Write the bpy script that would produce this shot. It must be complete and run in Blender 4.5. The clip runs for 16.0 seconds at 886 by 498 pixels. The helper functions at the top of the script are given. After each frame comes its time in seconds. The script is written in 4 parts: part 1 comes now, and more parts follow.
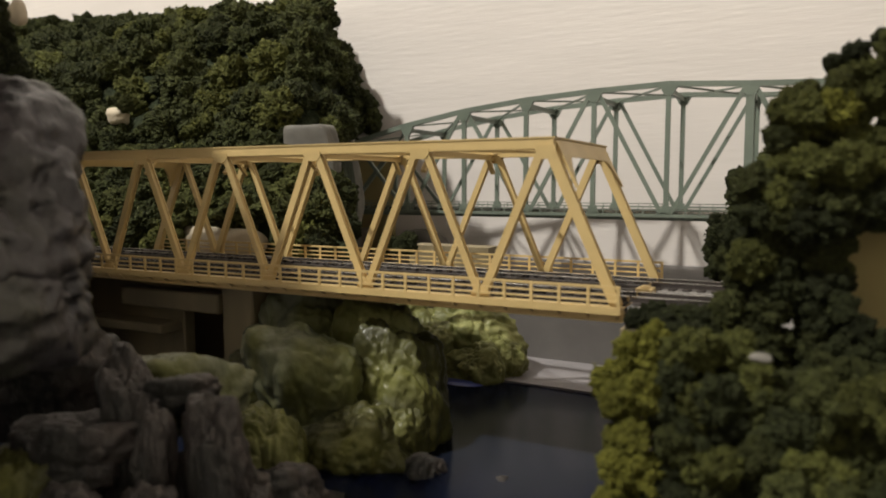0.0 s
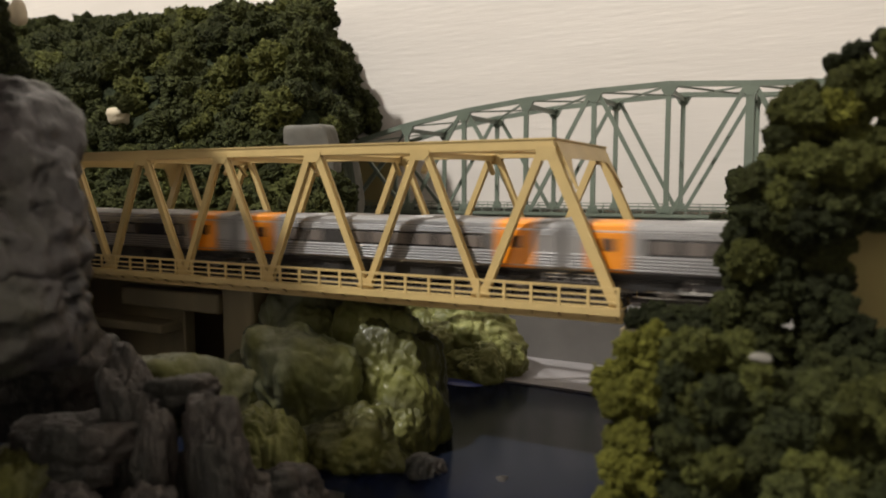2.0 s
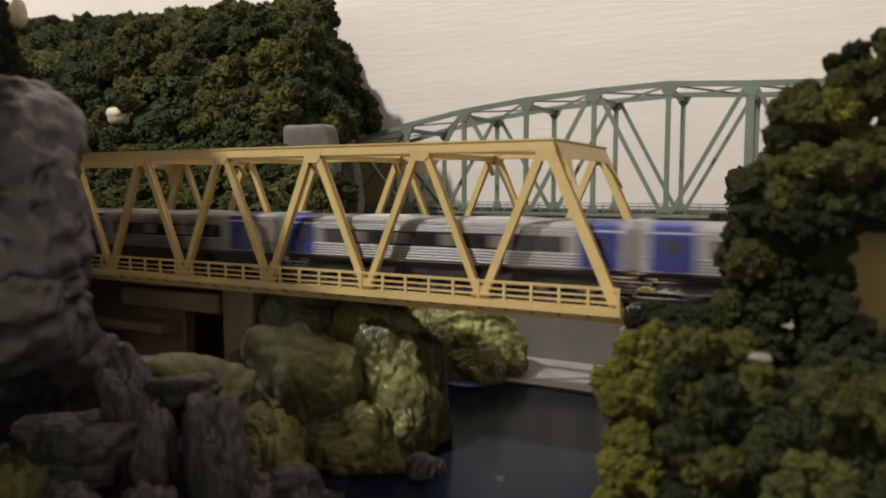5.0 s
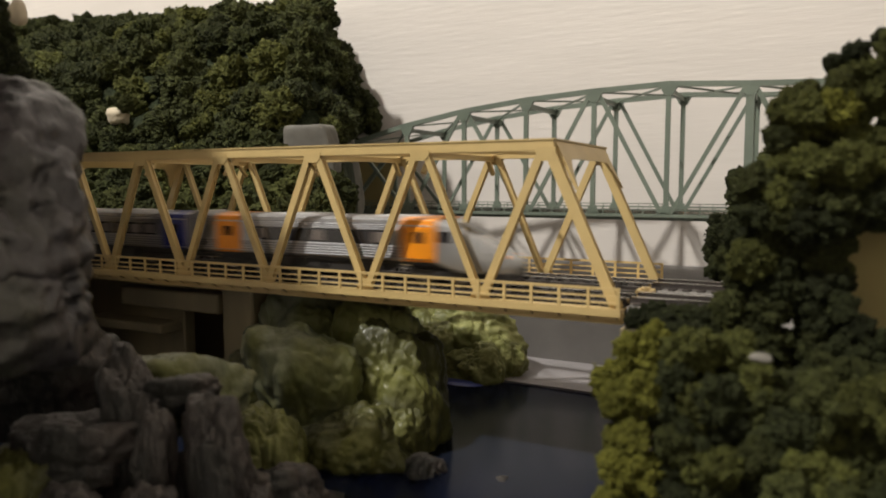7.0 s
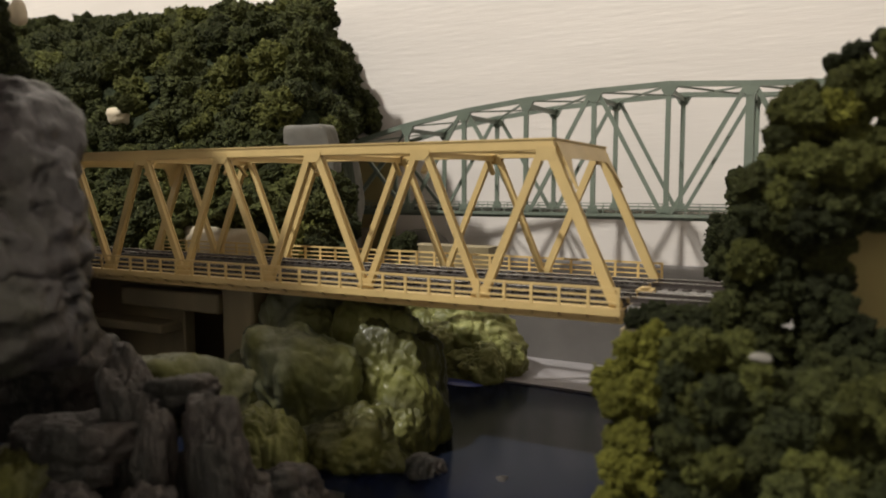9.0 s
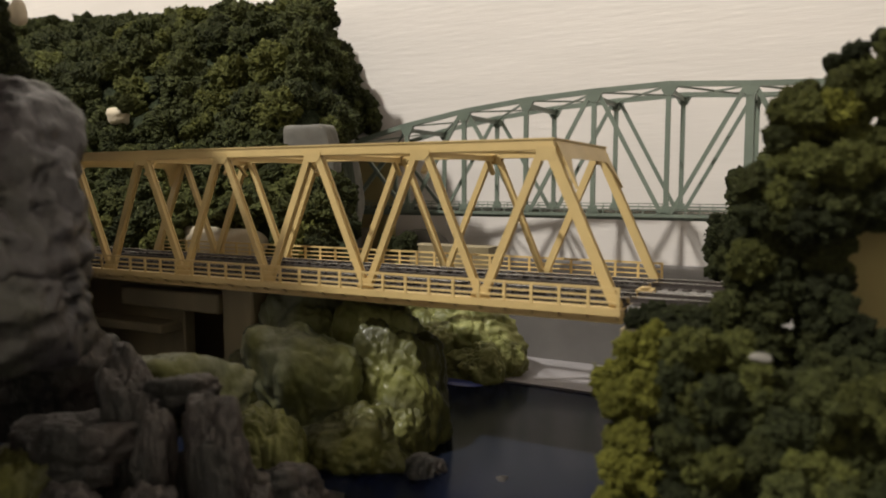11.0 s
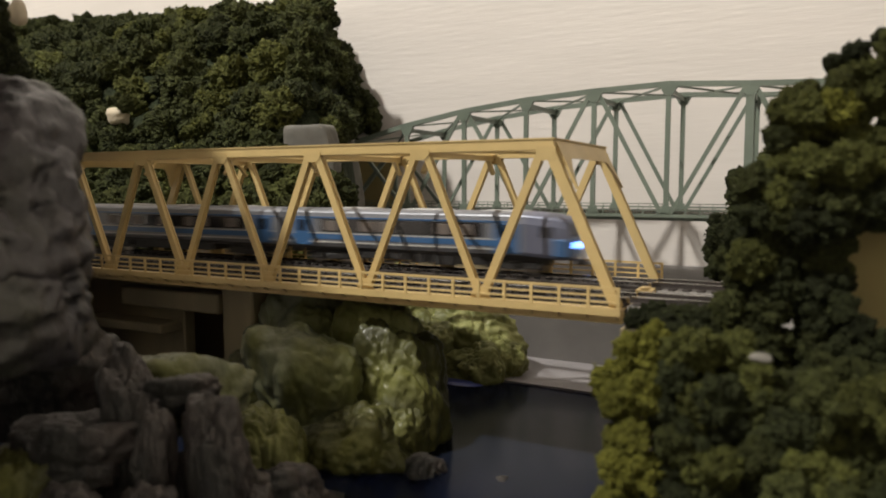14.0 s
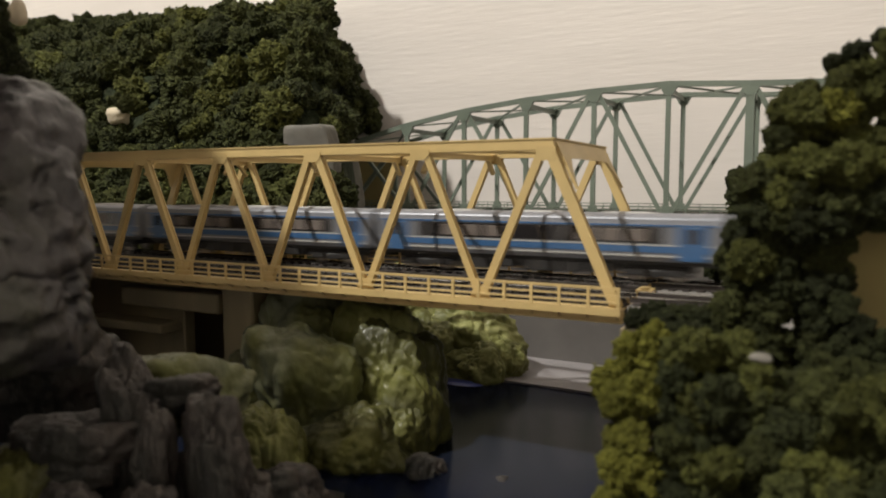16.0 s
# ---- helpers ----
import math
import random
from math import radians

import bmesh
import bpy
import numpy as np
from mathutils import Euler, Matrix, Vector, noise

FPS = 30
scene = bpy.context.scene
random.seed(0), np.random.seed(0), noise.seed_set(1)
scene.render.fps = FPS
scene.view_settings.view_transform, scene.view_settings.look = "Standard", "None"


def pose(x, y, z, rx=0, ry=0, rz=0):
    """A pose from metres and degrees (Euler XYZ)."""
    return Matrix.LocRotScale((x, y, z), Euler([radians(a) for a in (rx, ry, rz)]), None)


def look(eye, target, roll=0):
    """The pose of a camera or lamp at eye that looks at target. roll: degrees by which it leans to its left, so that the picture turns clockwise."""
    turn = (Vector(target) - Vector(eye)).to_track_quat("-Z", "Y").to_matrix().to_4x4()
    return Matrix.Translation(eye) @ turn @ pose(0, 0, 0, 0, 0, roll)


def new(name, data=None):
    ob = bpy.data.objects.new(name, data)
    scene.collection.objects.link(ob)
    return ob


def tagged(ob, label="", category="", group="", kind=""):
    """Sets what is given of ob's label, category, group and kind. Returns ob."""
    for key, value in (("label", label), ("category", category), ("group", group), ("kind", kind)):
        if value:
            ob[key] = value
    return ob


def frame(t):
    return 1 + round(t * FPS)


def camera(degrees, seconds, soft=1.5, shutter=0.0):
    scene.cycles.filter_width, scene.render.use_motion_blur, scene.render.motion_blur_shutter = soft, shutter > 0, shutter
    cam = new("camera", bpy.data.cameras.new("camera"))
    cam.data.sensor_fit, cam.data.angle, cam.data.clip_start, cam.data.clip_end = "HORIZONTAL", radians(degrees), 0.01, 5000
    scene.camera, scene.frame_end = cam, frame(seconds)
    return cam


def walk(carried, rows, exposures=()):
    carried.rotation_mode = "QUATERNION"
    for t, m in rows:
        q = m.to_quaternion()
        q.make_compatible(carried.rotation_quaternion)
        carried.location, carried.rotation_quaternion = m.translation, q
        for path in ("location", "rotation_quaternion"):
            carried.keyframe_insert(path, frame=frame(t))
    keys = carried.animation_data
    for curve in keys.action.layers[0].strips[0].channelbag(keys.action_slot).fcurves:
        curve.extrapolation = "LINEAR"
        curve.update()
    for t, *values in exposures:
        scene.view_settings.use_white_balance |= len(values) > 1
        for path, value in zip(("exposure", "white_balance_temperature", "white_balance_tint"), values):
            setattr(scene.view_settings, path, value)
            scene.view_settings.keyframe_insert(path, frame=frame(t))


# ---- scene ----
# ---------------------------------------------------------------- camera
# a model railway at its true size: 1 unit of MM is one millimetre
MM = 0.001
W_TRUSS = 61.1          # between the outer truss planes
PANEL = 41.33           # one truss panel
cam = camera(64.39, 16.0, soft=1.8, shutter=0.95)
EYE = Vector((43.92, -193.09, 27.93)) * MM
CAM_POSE = look(EYE, EYE + Vector((-0.44995, 0.88814, -0.09354)), -0.12)
cam.data.dof.use_dof = True
cam.data.dof.focus_distance = 0.34
cam.data.dof.aperture_fstop = 20.0
walk(cam, [(0.0, CAM_POSE), (16.0, CAM_POSE)], [(0.0, 0.0), (16.0, 0.0)])

# ---------------------------------------------------------------- light
world = bpy.data.worlds.new("room_dark")
world.use_nodes = True
world.node_tree.nodes["Background"].inputs[0].default_value = (1.0, 0.86, 0.70, 1)
world.node_tree.nodes["Background"].inputs[1].default_value = 0.06
scene.world = world
LAMP_AT = Vector((-1.09, -1.18, 2.25))
lamp_data = bpy.data.lights.new("ceiling_lamp", "AREA")
lamp_data.shape, lamp_data.size = "DISK", 0.11
lamp_data.energy = 97.0
lamp_data.color = (1.0, 0.975, 0.91)
lamp = new("ceiling_lamp", lamp_data)
lamp.matrix_world = look(LAMP_AT, (-0.1, 0.05, 0.0))


# ---------------------------------------------------------------- materials
def mat(name, base, rough=0.6, metal=0.0, var=0.25, scale=200.0, bump=0.0, bump_scale=900.0, coat=0.0,
        island=0.0, second=None, second_scale=60.0, second_cut=(0.45, 0.6), objrand=0.0, stretch=None, spec=0.5, relief=0.0006):
    """A procedural surface: base colour broken at two scales, with fine relief."""
    m = bpy.data.materials.new(name)
    m.use_nodes = True
    nt = m.node_tree
    bsdf = nt.nodes["Principled BSDF"]
    bsdf.inputs["Roughness"].default_value = rough
    bsdf.inputs["Metallic"].default_value = metal
    bsdf.inputs["Coat Weight"].default_value = coat
    bsdf.inputs["Coat Roughness"].default_value = 0.12
    bsdf.inputs["Specular IOR Level"].default_value = spec
    tc = nt.nodes.new("ShaderNodeTexCoord")
    src = tc.outputs["Object"]
    if stretch:
        mp = nt.nodes.new("ShaderNodeMapping")
        mp.inputs["Scale"].default_value = stretch
        nt.links.new(src, mp.inputs["Vector"])
        src = mp.outputs["Vector"]

    def noise_tex(sc, detail=4.0):
        n = nt.nodes.new("ShaderNodeTexNoise")
        n.inputs["Scale"].default_value = sc
        n.inputs["Detail"].default_value = detail
        nt.links.new(src, n.inputs["Vector"])
        return n

    def mix(fac, a, b, kind="MIX"):
        x = nt.nodes.new("ShaderNodeMix")
        x.data_type, x.blend_type = "RGBA", kind
        for sock, v in ((x.inputs["Factor"], fac), (x.inputs["A"], a), (x.inputs["B"], b)):
            if isinstance(v, bpy.types.NodeSocket):
                nt.links.new(v, sock)
            elif isinstance(v, (int, float)):
                sock.default_value = v
            else:
                sock.default_value = (*v, 1)
        return x.outputs["Result"]

    def ramp(sock, a, b):
        r = nt.nodes.new("ShaderNodeMapRange")
        r.inputs["From Min"].default_value, r.inputs["From Max"].default_value = a, b
        nt.links.new(sock, r.inputs["Value"])
        return r.outputs["Result"]

    col = base
    if second:
        col = mix(ramp(noise_tex(second_scale, 6.0).outputs["Fac"], *second_cut), base, second)
    lo, hi = 1 - var, 1 + var
    fine = noise_tex(scale, 5.0)
    shade = nt.nodes.new("ShaderNodeMapRange")
    shade.inputs["From Min"].default_value, shade.inputs["From Max"].default_value = 0.3, 0.7
    shade.inputs["To Min"].default_value, shade.inputs["To Max"].default_value = lo, hi
    nt.links.new(fine.outputs["Fac"], shade.inputs["Value"])
    comb = nt.nodes.new("ShaderNodeCombineColor")
    for i in range(3):
        nt.links.new(shade.outputs["Result"], comb.inputs[i])
    col = mix(1.0, col, comb.outputs[0], "MULTIPLY")
    for amount, node, out in ((island, "ShaderNodeNewGeometry", "Random Per Island"), (objrand, "ShaderNodeObjectInfo", "Random")):
        if amount:
            g = nt.nodes.new(node)
            rr = nt.nodes.new("ShaderNodeMapRange")
            rr.inputs["To Min"].default_value, rr.inputs["To Max"].default_value = 1 - amount, 1 + amount
            nt.links.new(g.outputs[out], rr.inputs["Value"])
            c2 = nt.nodes.new("ShaderNodeCombineColor")
            for i in range(3):
                nt.links.new(rr.outputs["Result"], c2.inputs[i])
            col = mix(1.0, col, c2.outputs[0], "MULTIPLY")
    nt.links.new(col, bsdf.inputs["Base Color"])
    r2 = nt.nodes.new("ShaderNodeMapRange")
    r2.inputs["From Min"].default_value, r2.inputs["From Max"].default_value = 0.3, 0.7
    r2.inputs["To Min"].default_value, r2.inputs["To Max"].default_value = max(0.03, rough * 0.8), min(1, rough * 1.2)
    nt.links.new(noise_tex(scale * 0.4).outputs["Fac"], r2.inputs["Value"])
    nt.links.new(r2.outputs["Result"], bsdf.inputs["Roughness"])
    if bump:
        b = nt.nodes.new("ShaderNodeBump")
        b.inputs["Strength"].default_value = bump
        b.inputs["Distance"].default_value = relief
        nt.links.new(noise_tex(bump_scale, 6.0).outputs["Fac"], b.inputs["Height"])
        nt.links.new(b.outputs["Normal"], bsdf.inputs["Normal"])
    return m


YELLOW = mat("yellow_plastic", (0.53, 0.385, 0.165), 0.42, var=0.06, scale=90, bump=0.05, objrand=0.05)
GREEN_STEEL = mat("grey_green_plastic", (0.135, 0.160, 0.125), 0.45, var=0.08, scale=90, objrand=0.06)
WALLPAPER = mat("cream_wallpaper", (0.635, 0.58, 0.535), 0.75, var=0.04, scale=9, bump=0.35, bump_scale=85, stretch=(0.5, 1, 4.5), relief=0.0007)
PLASTER_WALL = mat("room_paint", (0.82, 0.80, 0.77), 0.8, var=0.05, scale=6)
WOOD_FLOOR = mat("room_floor", (0.30, 0.25, 0.19), 0.5, var=0.2, scale=8)
TIE = mat("dark_sleeper", (0.030, 0.022, 0.018), 0.65, var=0.2, scale=300)
RAIL = mat("nickel_rail", (0.52, 0.50, 0.47), 0.2, metal=1.0, var=0.05)
DECK = mat("dark_deck", (0.030, 0.024, 0.020), 0.6, var=0.2, scale=200)
BALLAST = mat("grey_ballast", (0.15, 0.137, 0.123), 0.8, var=0.3, scale=1500, bump=0.6, bump_scale=1600)
ROCK_GREY = mat("grey_plaster_rock", (0.037, 0.032, 0.032), 0.55, var=0.7, scale=38, bump=1.0, bump_scale=95, coat=0.12, stretch=(1.0, 1.0, 0.5), relief=0.005,
                second=(0.024, 0.024, 0.013), second_scale=26, second_cut=(0.46, 0.60))
ROCK_GREEN = mat("mossy_plaster_rock", (0.110, 0.112, 0.026), 0.58, var=0.55, scale=60, bump=0.9, bump_scale=170, coat=0.06, spec=0.35, relief=0.0022, stretch=(1, 1, 0.55),
                 second=(0.165, 0.165, 0.058), second_scale=60, second_cut=(0.52, 0.66))
ROCK_PALE = mat("pale_green_plaster_rock", (0.120, 0.125, 0.066), 0.56, var=0.55, scale=60, bump=0.9, bump_scale=170, coat=0.06, spec=0.35, relief=0.0022, stretch=(1, 1, 0.6),
                second=(0.072, 0.074, 0.020), second_scale=55, second_cut=(0.46, 0.58))
ROCK_OLIVE = mat("dark_olive_plaster_rock", (0.050, 0.049, 0.010), 0.58, var=0.6, scale=60, bump=0.9, bump_scale=170, coat=0.08, spec=0.35, relief=0.0022, stretch=(1, 1, 0.6),
                 second=(0.080, 0.080, 0.019), second_scale=50, second_cut=(0.52, 0.66))
ROCK_BARK = mat("brown_bark_rock", (0.048, 0.039, 0.033), 0.6, var=0.6, scale=110, bump=1.0, bump_scale=170, relief=0.0035,
                second=(0.013, 0.012, 0.009), second_scale=48, second_cut=(0.44, 0.58), stretch=(1, 1, 0.5))
PLASTER = mat("cream_plaster", (0.46, 0.39, 0.28), 0.8, var=0.15, scale=80, bump=0.5, bump_scale=300)
GREY_PLASTER = mat("grey_plaster", (0.115, 0.105, 0.088), 0.8, var=0.2, scale=70, bump=0.4, bump_scale=200)
BOARD = mat("ochre_board", (0.30, 0.235, 0.095), 0.7, var=0.12, scale=60)
TAN_WOOD = mat("tan_wood", (0.20, 0.16, 0.09), 0.6, var=0.2, scale=60, stretch=(1, 1, 0.2))
BANK = mat("grey_bank", (0.11, 0.10, 0.092), 0.6, var=0.2, scale=40, bump=0.2, bump_scale=120)
LEDGE = mat("grey_ledge", (0.19, 0.175, 0.175), 0.6, var=0.15, scale=50, bump=0.3)
HILL_FLOCK = mat("dark_green_flock", (0.020, 0.025, 0.012), 0.95, var=0.5, scale=220, bump=1.0, bump_scale=260, relief=0.003, spec=0.1)
EARTH = mat("brown_earth", (0.09, 0.07, 0.045), 0.85, var=0.4, scale=120, bump=0.6)
FOAM_DARK = mat("dark_green_foam", (0.030, 0.034, 0.0115), 0.95, var=0.45, scale=7, bump=1.0, bump_scale=15, relief=0.0022, objrand=0.28, spec=0.15)
FOAM_MID = mat("green_foam", (0.049, 0.053, 0.0155), 0.95, var=0.45, scale=7, bump=1.0, bump_scale=15, relief=0.0022, objrand=0.28, spec=0.15)
FOAM_MOSS = mat("moss_green_foam", (0.075, 0.078, 0.019), 0.95, var=0.45, scale=7, bump=1.0, bump_scale=15, relief=0.0022, objrand=0.25, spec=0.15)
FOAM_DARK_FAR = mat("dark_green_hill_foam", (0.030, 0.034, 0.0115), 0.95, var=0.5, scale=380, bump=1.0, bump_scale=800, relief=0.0022, second=(0.040, 0.045, 0.014), second_scale=30, spec=0.15)
FOAM_MID_FAR = mat("green_hill_foam", (0.049, 0.053, 0.0155), 0.95, var=0.5, scale=380, bump=1.0, bump_scale=800, relief=0.0022, second=(0.036, 0.041, 0.013), second_scale=30, spec=0.15)
FOAM_MOSS_FAR = mat("moss_green_hill_foam", (0.075, 0.078, 0.019), 0.95, var=0.5, scale=380, bump=1.0, bump_scale=800, relief=0.0022, second=(0.058, 0.062, 0.017), second_scale=30, spec=0.15)
FOAM_OLIVE = mat("olive_foam", (0.128, 0.124, 0.020), 0.95, var=0.45, scale=7, bump=1.0, bump_scale=15, relief=0.0018, objrand=0.25, spec=0.15)
SILVER = mat("silver_body", (0.41, 0.405, 0.415), 0.32, metal=1.0, var=0.04, scale=60)
SHORE_BLUE = mat("deep_blue_shore_paint", (0.007, 0.016, 0.10), 0.4, var=0.4, scale=80, bump=0.5, bump_scale=150)
SILVER_DARK = mat("grey_roof", (0.34, 0.33, 0.32), 0.4, metal=0.3, var=0.08, scale=60)
WHITE_NOSE = mat("pale_grey_nose", (0.44, 0.43, 0.40), 0.28, var=0.04, scale=60, coat=0.4)
NOSE_GREY = mat("silver_grey_nose", (0.30, 0.295, 0.29), 0.25, metal=0.35, var=0.04, scale=60, coat=0.4)
ROOF_GREY = mat("matt_grey_roof", (0.21, 0.20, 0.195), 0.55, var=0.12, scale=80)
ORANGE = mat("orange_paint", (0.75, 0.25, 0.01), 0.35, var=0.05, coat=0.3)
RED = mat("red_paint", (0.27, 0.010, 0.020), 0.35, var=0.05, coat=0.3)
BLUE = mat("dark_blue_paint", (0.010, 0.018, 0.15), 0.35, var=0.05, coat=0.3)
SKY_BLUE = mat("light_blue_paint", (0.035, 0.100, 0.225), 0.35, var=0.05, coat=0.3)
GLASS_DARK = mat("dark_window_glass", (0.018, 0.016, 0.017), 0.12, var=0.1, coat=0.3)
SEAT_LIGHT = mat("pale_interior_blind", (0.14, 0.115, 0.10), 0.5, var=0.1)
UNDER = mat("black_underframe", (0.020, 0.018, 0.017), 0.55, var=0.3, scale=300)
STEEL = mat("worn_wheel_steel", (0.35, 0.32, 0.29), 0.35, metal=0.9, var=0.1)
CAB_GREY = mat("blue_grey_cab", (0.115, 0.12, 0.165), 0.4, metal=0.2, var=0.08, scale=60)
RIB_SHADE = mat("rib_shade_steel", (0.16, 0.155, 0.16), 0.35, metal=0.7, var=0.06, scale=60)
GREY_CAR = mat("pale_grey_body", (0.18, 0.183, 0.20), 0.42, metal=0.3, var=0.05, scale=60)

WATER = mat("dark_blue_water", (0.0028, 0.0046, 0.0145), 0.17, var=0.35, scale=12, bump=0.22, bump_scale=40,
            second=(0.007, 0.009, 0.015), second_scale=14, spec=0.09)

HEADLIGHT = bpy.data.materials.new("headlight_glow")
HEADLIGHT.use_nodes = True
_b = HEADLIGHT.node_tree.nodes["Principled BSDF"]
_b.inputs["Base Color"].default_value = (0.8, 0.9, 1, 1)
_b.inputs["Emission Color"].default_value = (0.13, 0.32, 1.0, 1)
_b.inputs["Emission Strength"].default_value = 8.0


# ---------------------------------------------------------------- mesh helpers
def part(name, bm, material, parent=None, label="", smooth=False):
    """Links a bmesh, built in millimetres, as one mesh object under its thing."""
    bmesh.ops.scale(bm, vec=(MM, MM, MM), verts=bm.verts)
    bmesh.ops.recalc_face_normals(bm, faces=bm.faces)
    me = bpy.data.meshes.new(name)
    bm.to_mesh(me)
    bm.free()
    if smooth:
        me.shade_smooth()
    me.materials.append(material)
    ob = new(name, me)
    ob.parent = parent
    if label:
        ob["label"] = label
    return ob


def share(name, source, parent, x=0.0, y=0.0, z=0.0, rz=0.0):
    """A further part on the mesh of an earlier one, moved in millimetres."""
    ob = new(name, source.data)
    ob.parent = parent
    ob.matrix_basis = pose(x * MM, y * MM, z * MM, 0, 0, rz)
    return ob


def thing(name, label, category, group="", at=(0, 0, 0), kind=""):
    ob = new(name)
    ob.empty_display_size = 0.005
    ob.location = Vector(at) * MM
    return tagged(ob, label, category, group, kind)


def box(bm, x0, x1, y0, y1, z0, z1, bevel=0.0):
    v = [bm.verts.new(c) for c in ((x0, y0, z0), (x1, y0, z0), (x1, y1, z0), (x0, y1, z0), (x0, y0, z1), (x1, y0, z1), (x1, y1, z1), (x0, y1, z1))]
    f = [bm.faces.new([v[i] for i in q]) for q in ((3, 2, 1, 0), (4, 5, 6, 7), (0, 1, 5, 4), (1, 2, 6, 5), (2, 3, 7, 6), (3, 0, 4, 7))]
    if bevel:
        edges = {e for q in f for e in q.edges}
        bmesh.ops.bevel(bm, geom=list(edges), offset=bevel, segments=1, affect="EDGES")
    return bm


def beam(bm, a, b, wide, deep, side=(0, 1, 0)):
    """A bar from a to b: deep along side, wide across it."""
    a, b, s = Vector(a), Vector(b), Vector(side)
    d = (b - a).normalized()
    s = (s - d * s.dot(d)).normalized()
    u = d.cross(s)
    rows = []
    for p in (a, b):
        rows.append([bm.verts.new(p + u * (wide / 2 * i) + s * (deep / 2 * j)) for i, j in ((-1, -1), (1, -1), (1, 1), (-1, 1))])
    for i in range(4):
        bm.faces.new((rows[0][i], rows[0][(i + 1) % 4], rows[1][(i + 1) % 4], rows[1][i]))
    bm.faces.new(rows[0][::-1])
    bm.faces.new(rows[1])
    return bm


def ibeam(bm, a, b, wide, deep, side=(0, 1, 0), flange=0.45):
    """A rolled H bar: two flanges facing side and a web between."""
    s = Vector(side).normalized()
    beam(bm, Vector(a) - s * (deep / 2 - flange / 2), Vector(b) - s * (deep / 2 - flange / 2), wide, flange, side)
    beam(bm, Vector(a) + s * (deep / 2 - flange / 2), Vector(b) + s * (deep / 2 - flange / 2), wide, flange, side)
    beam(bm, a, b, wide * 0.55, deep - flange * 2 + 0.02, side)
    return bm


def prism(bm, outline, y0, y1):
    """An outline in x and z, thickened from y0 to y1."""
    a = [bm.verts.new((x, y0, z)) for x, z in outline]
    b = [bm.verts.new((x, y1, z)) for x, z in outline]
    n = len(outline)
    bm.faces.new(a)
    bm.faces.new(b[::-1])
    for i in range(n):
        bm.faces.new((a[i], b[i], b[(i + 1) % n], a[(i + 1) % n]))
    return bm


def B():
    return bmesh.new()


# ---------------------------------------------------------------- the room and the layout's base
def slab(name, x0, x1, y0, y1, z0, z1, material, label, category):
    return tagged(part(name, box(B(), x0, x1, y0, y1, z0, z1), material), label, category, kind="structure")


RIVER_Z = -58.0
WALL_Y = 372.0
slab("wall_north", -2800, 2200, WALL_Y, WALL_Y + 60, -700, 2300, WALLPAPER, "cream textured wallpaper wall behind the layout", "wall")
slab("wall_south", -2800, 2200, -2660, -2600, -700, 2300, PLASTER_WALL, "plain cream room wall", "wall")
slab("wall_west", -2860, -2800, -2600, WALL_Y, -700, 2300, PLASTER_WALL, "plain cream room wall", "wall")
slab("wall_east", 2200, 2260, -2600, WALL_Y, -700, 2300, PLASTER_WALL, "plain cream room wall", "wall")
slab("floor", -2860, 2260, -2660, 440, -760, -700, WOOD_FLOOR, "dark brown room floor", "floor")
slab("ceiling", -2860, 2260, -2660, 440, 2300, 2360, PLASTER_WALL, "plain cream room ceiling", "ceiling")
slab("ground", -2780, 2180, -260, WALL_Y - 2, -110, -70, EARTH, "dark earth coloured layout baseboard", "baseboard")


def rough_sheet(name, x0, x1, y0, y1, z, nx, ny, amp, size, material, label, category):
    bm = B()
    rows = []
    for j in range(ny + 1):
        row = []
        for i in range(nx + 1):
            x, y = x0 + (x1 - x0) * i / nx, y0 + (y1 - y0) * j / ny
            row.append(bm.verts.new((x, y, z + amp * noise.noise(Vector((x / size, y / size, 3.7))))))
        rows.append(row)
    for j in range(ny):
        for i in range(nx):
            bm.faces.new((rows[j][i], rows[j][i + 1], rows[j + 1][i + 1], rows[j + 1][i]))
    return tagged(part(name, bm, material, smooth=True), label, category, kind="structure")


rough_sheet("water", -330, 160, -255, 180, RIVER_Z, 60, 60, 0.5, 30, WATER, "glossy dark blue resin river surface", "river")
# the far bank: a grey retaining face with a pale flat top that carries the back bridge
slab("bank_wall", -300, 420, 128, WALL_Y - 2, -70, -38, BANK, "grey retaining bank along the river", "bank")
slab("bank_west", -300, -138, 70, 127.9, -70, -14.5, BANK, "grey earth bank below the hill foot", "bank")
slab("bank_top", -300, 420, 128, WALL_Y - 2, -37.99, -36, BANK, "grey plaster top of the river bank", "bank")


slab("shore_ledge", -74, 170, 84, 127.9, -70, -57.0, LEDGE, "pale grey ledge at the foot of the bank", "ledge")


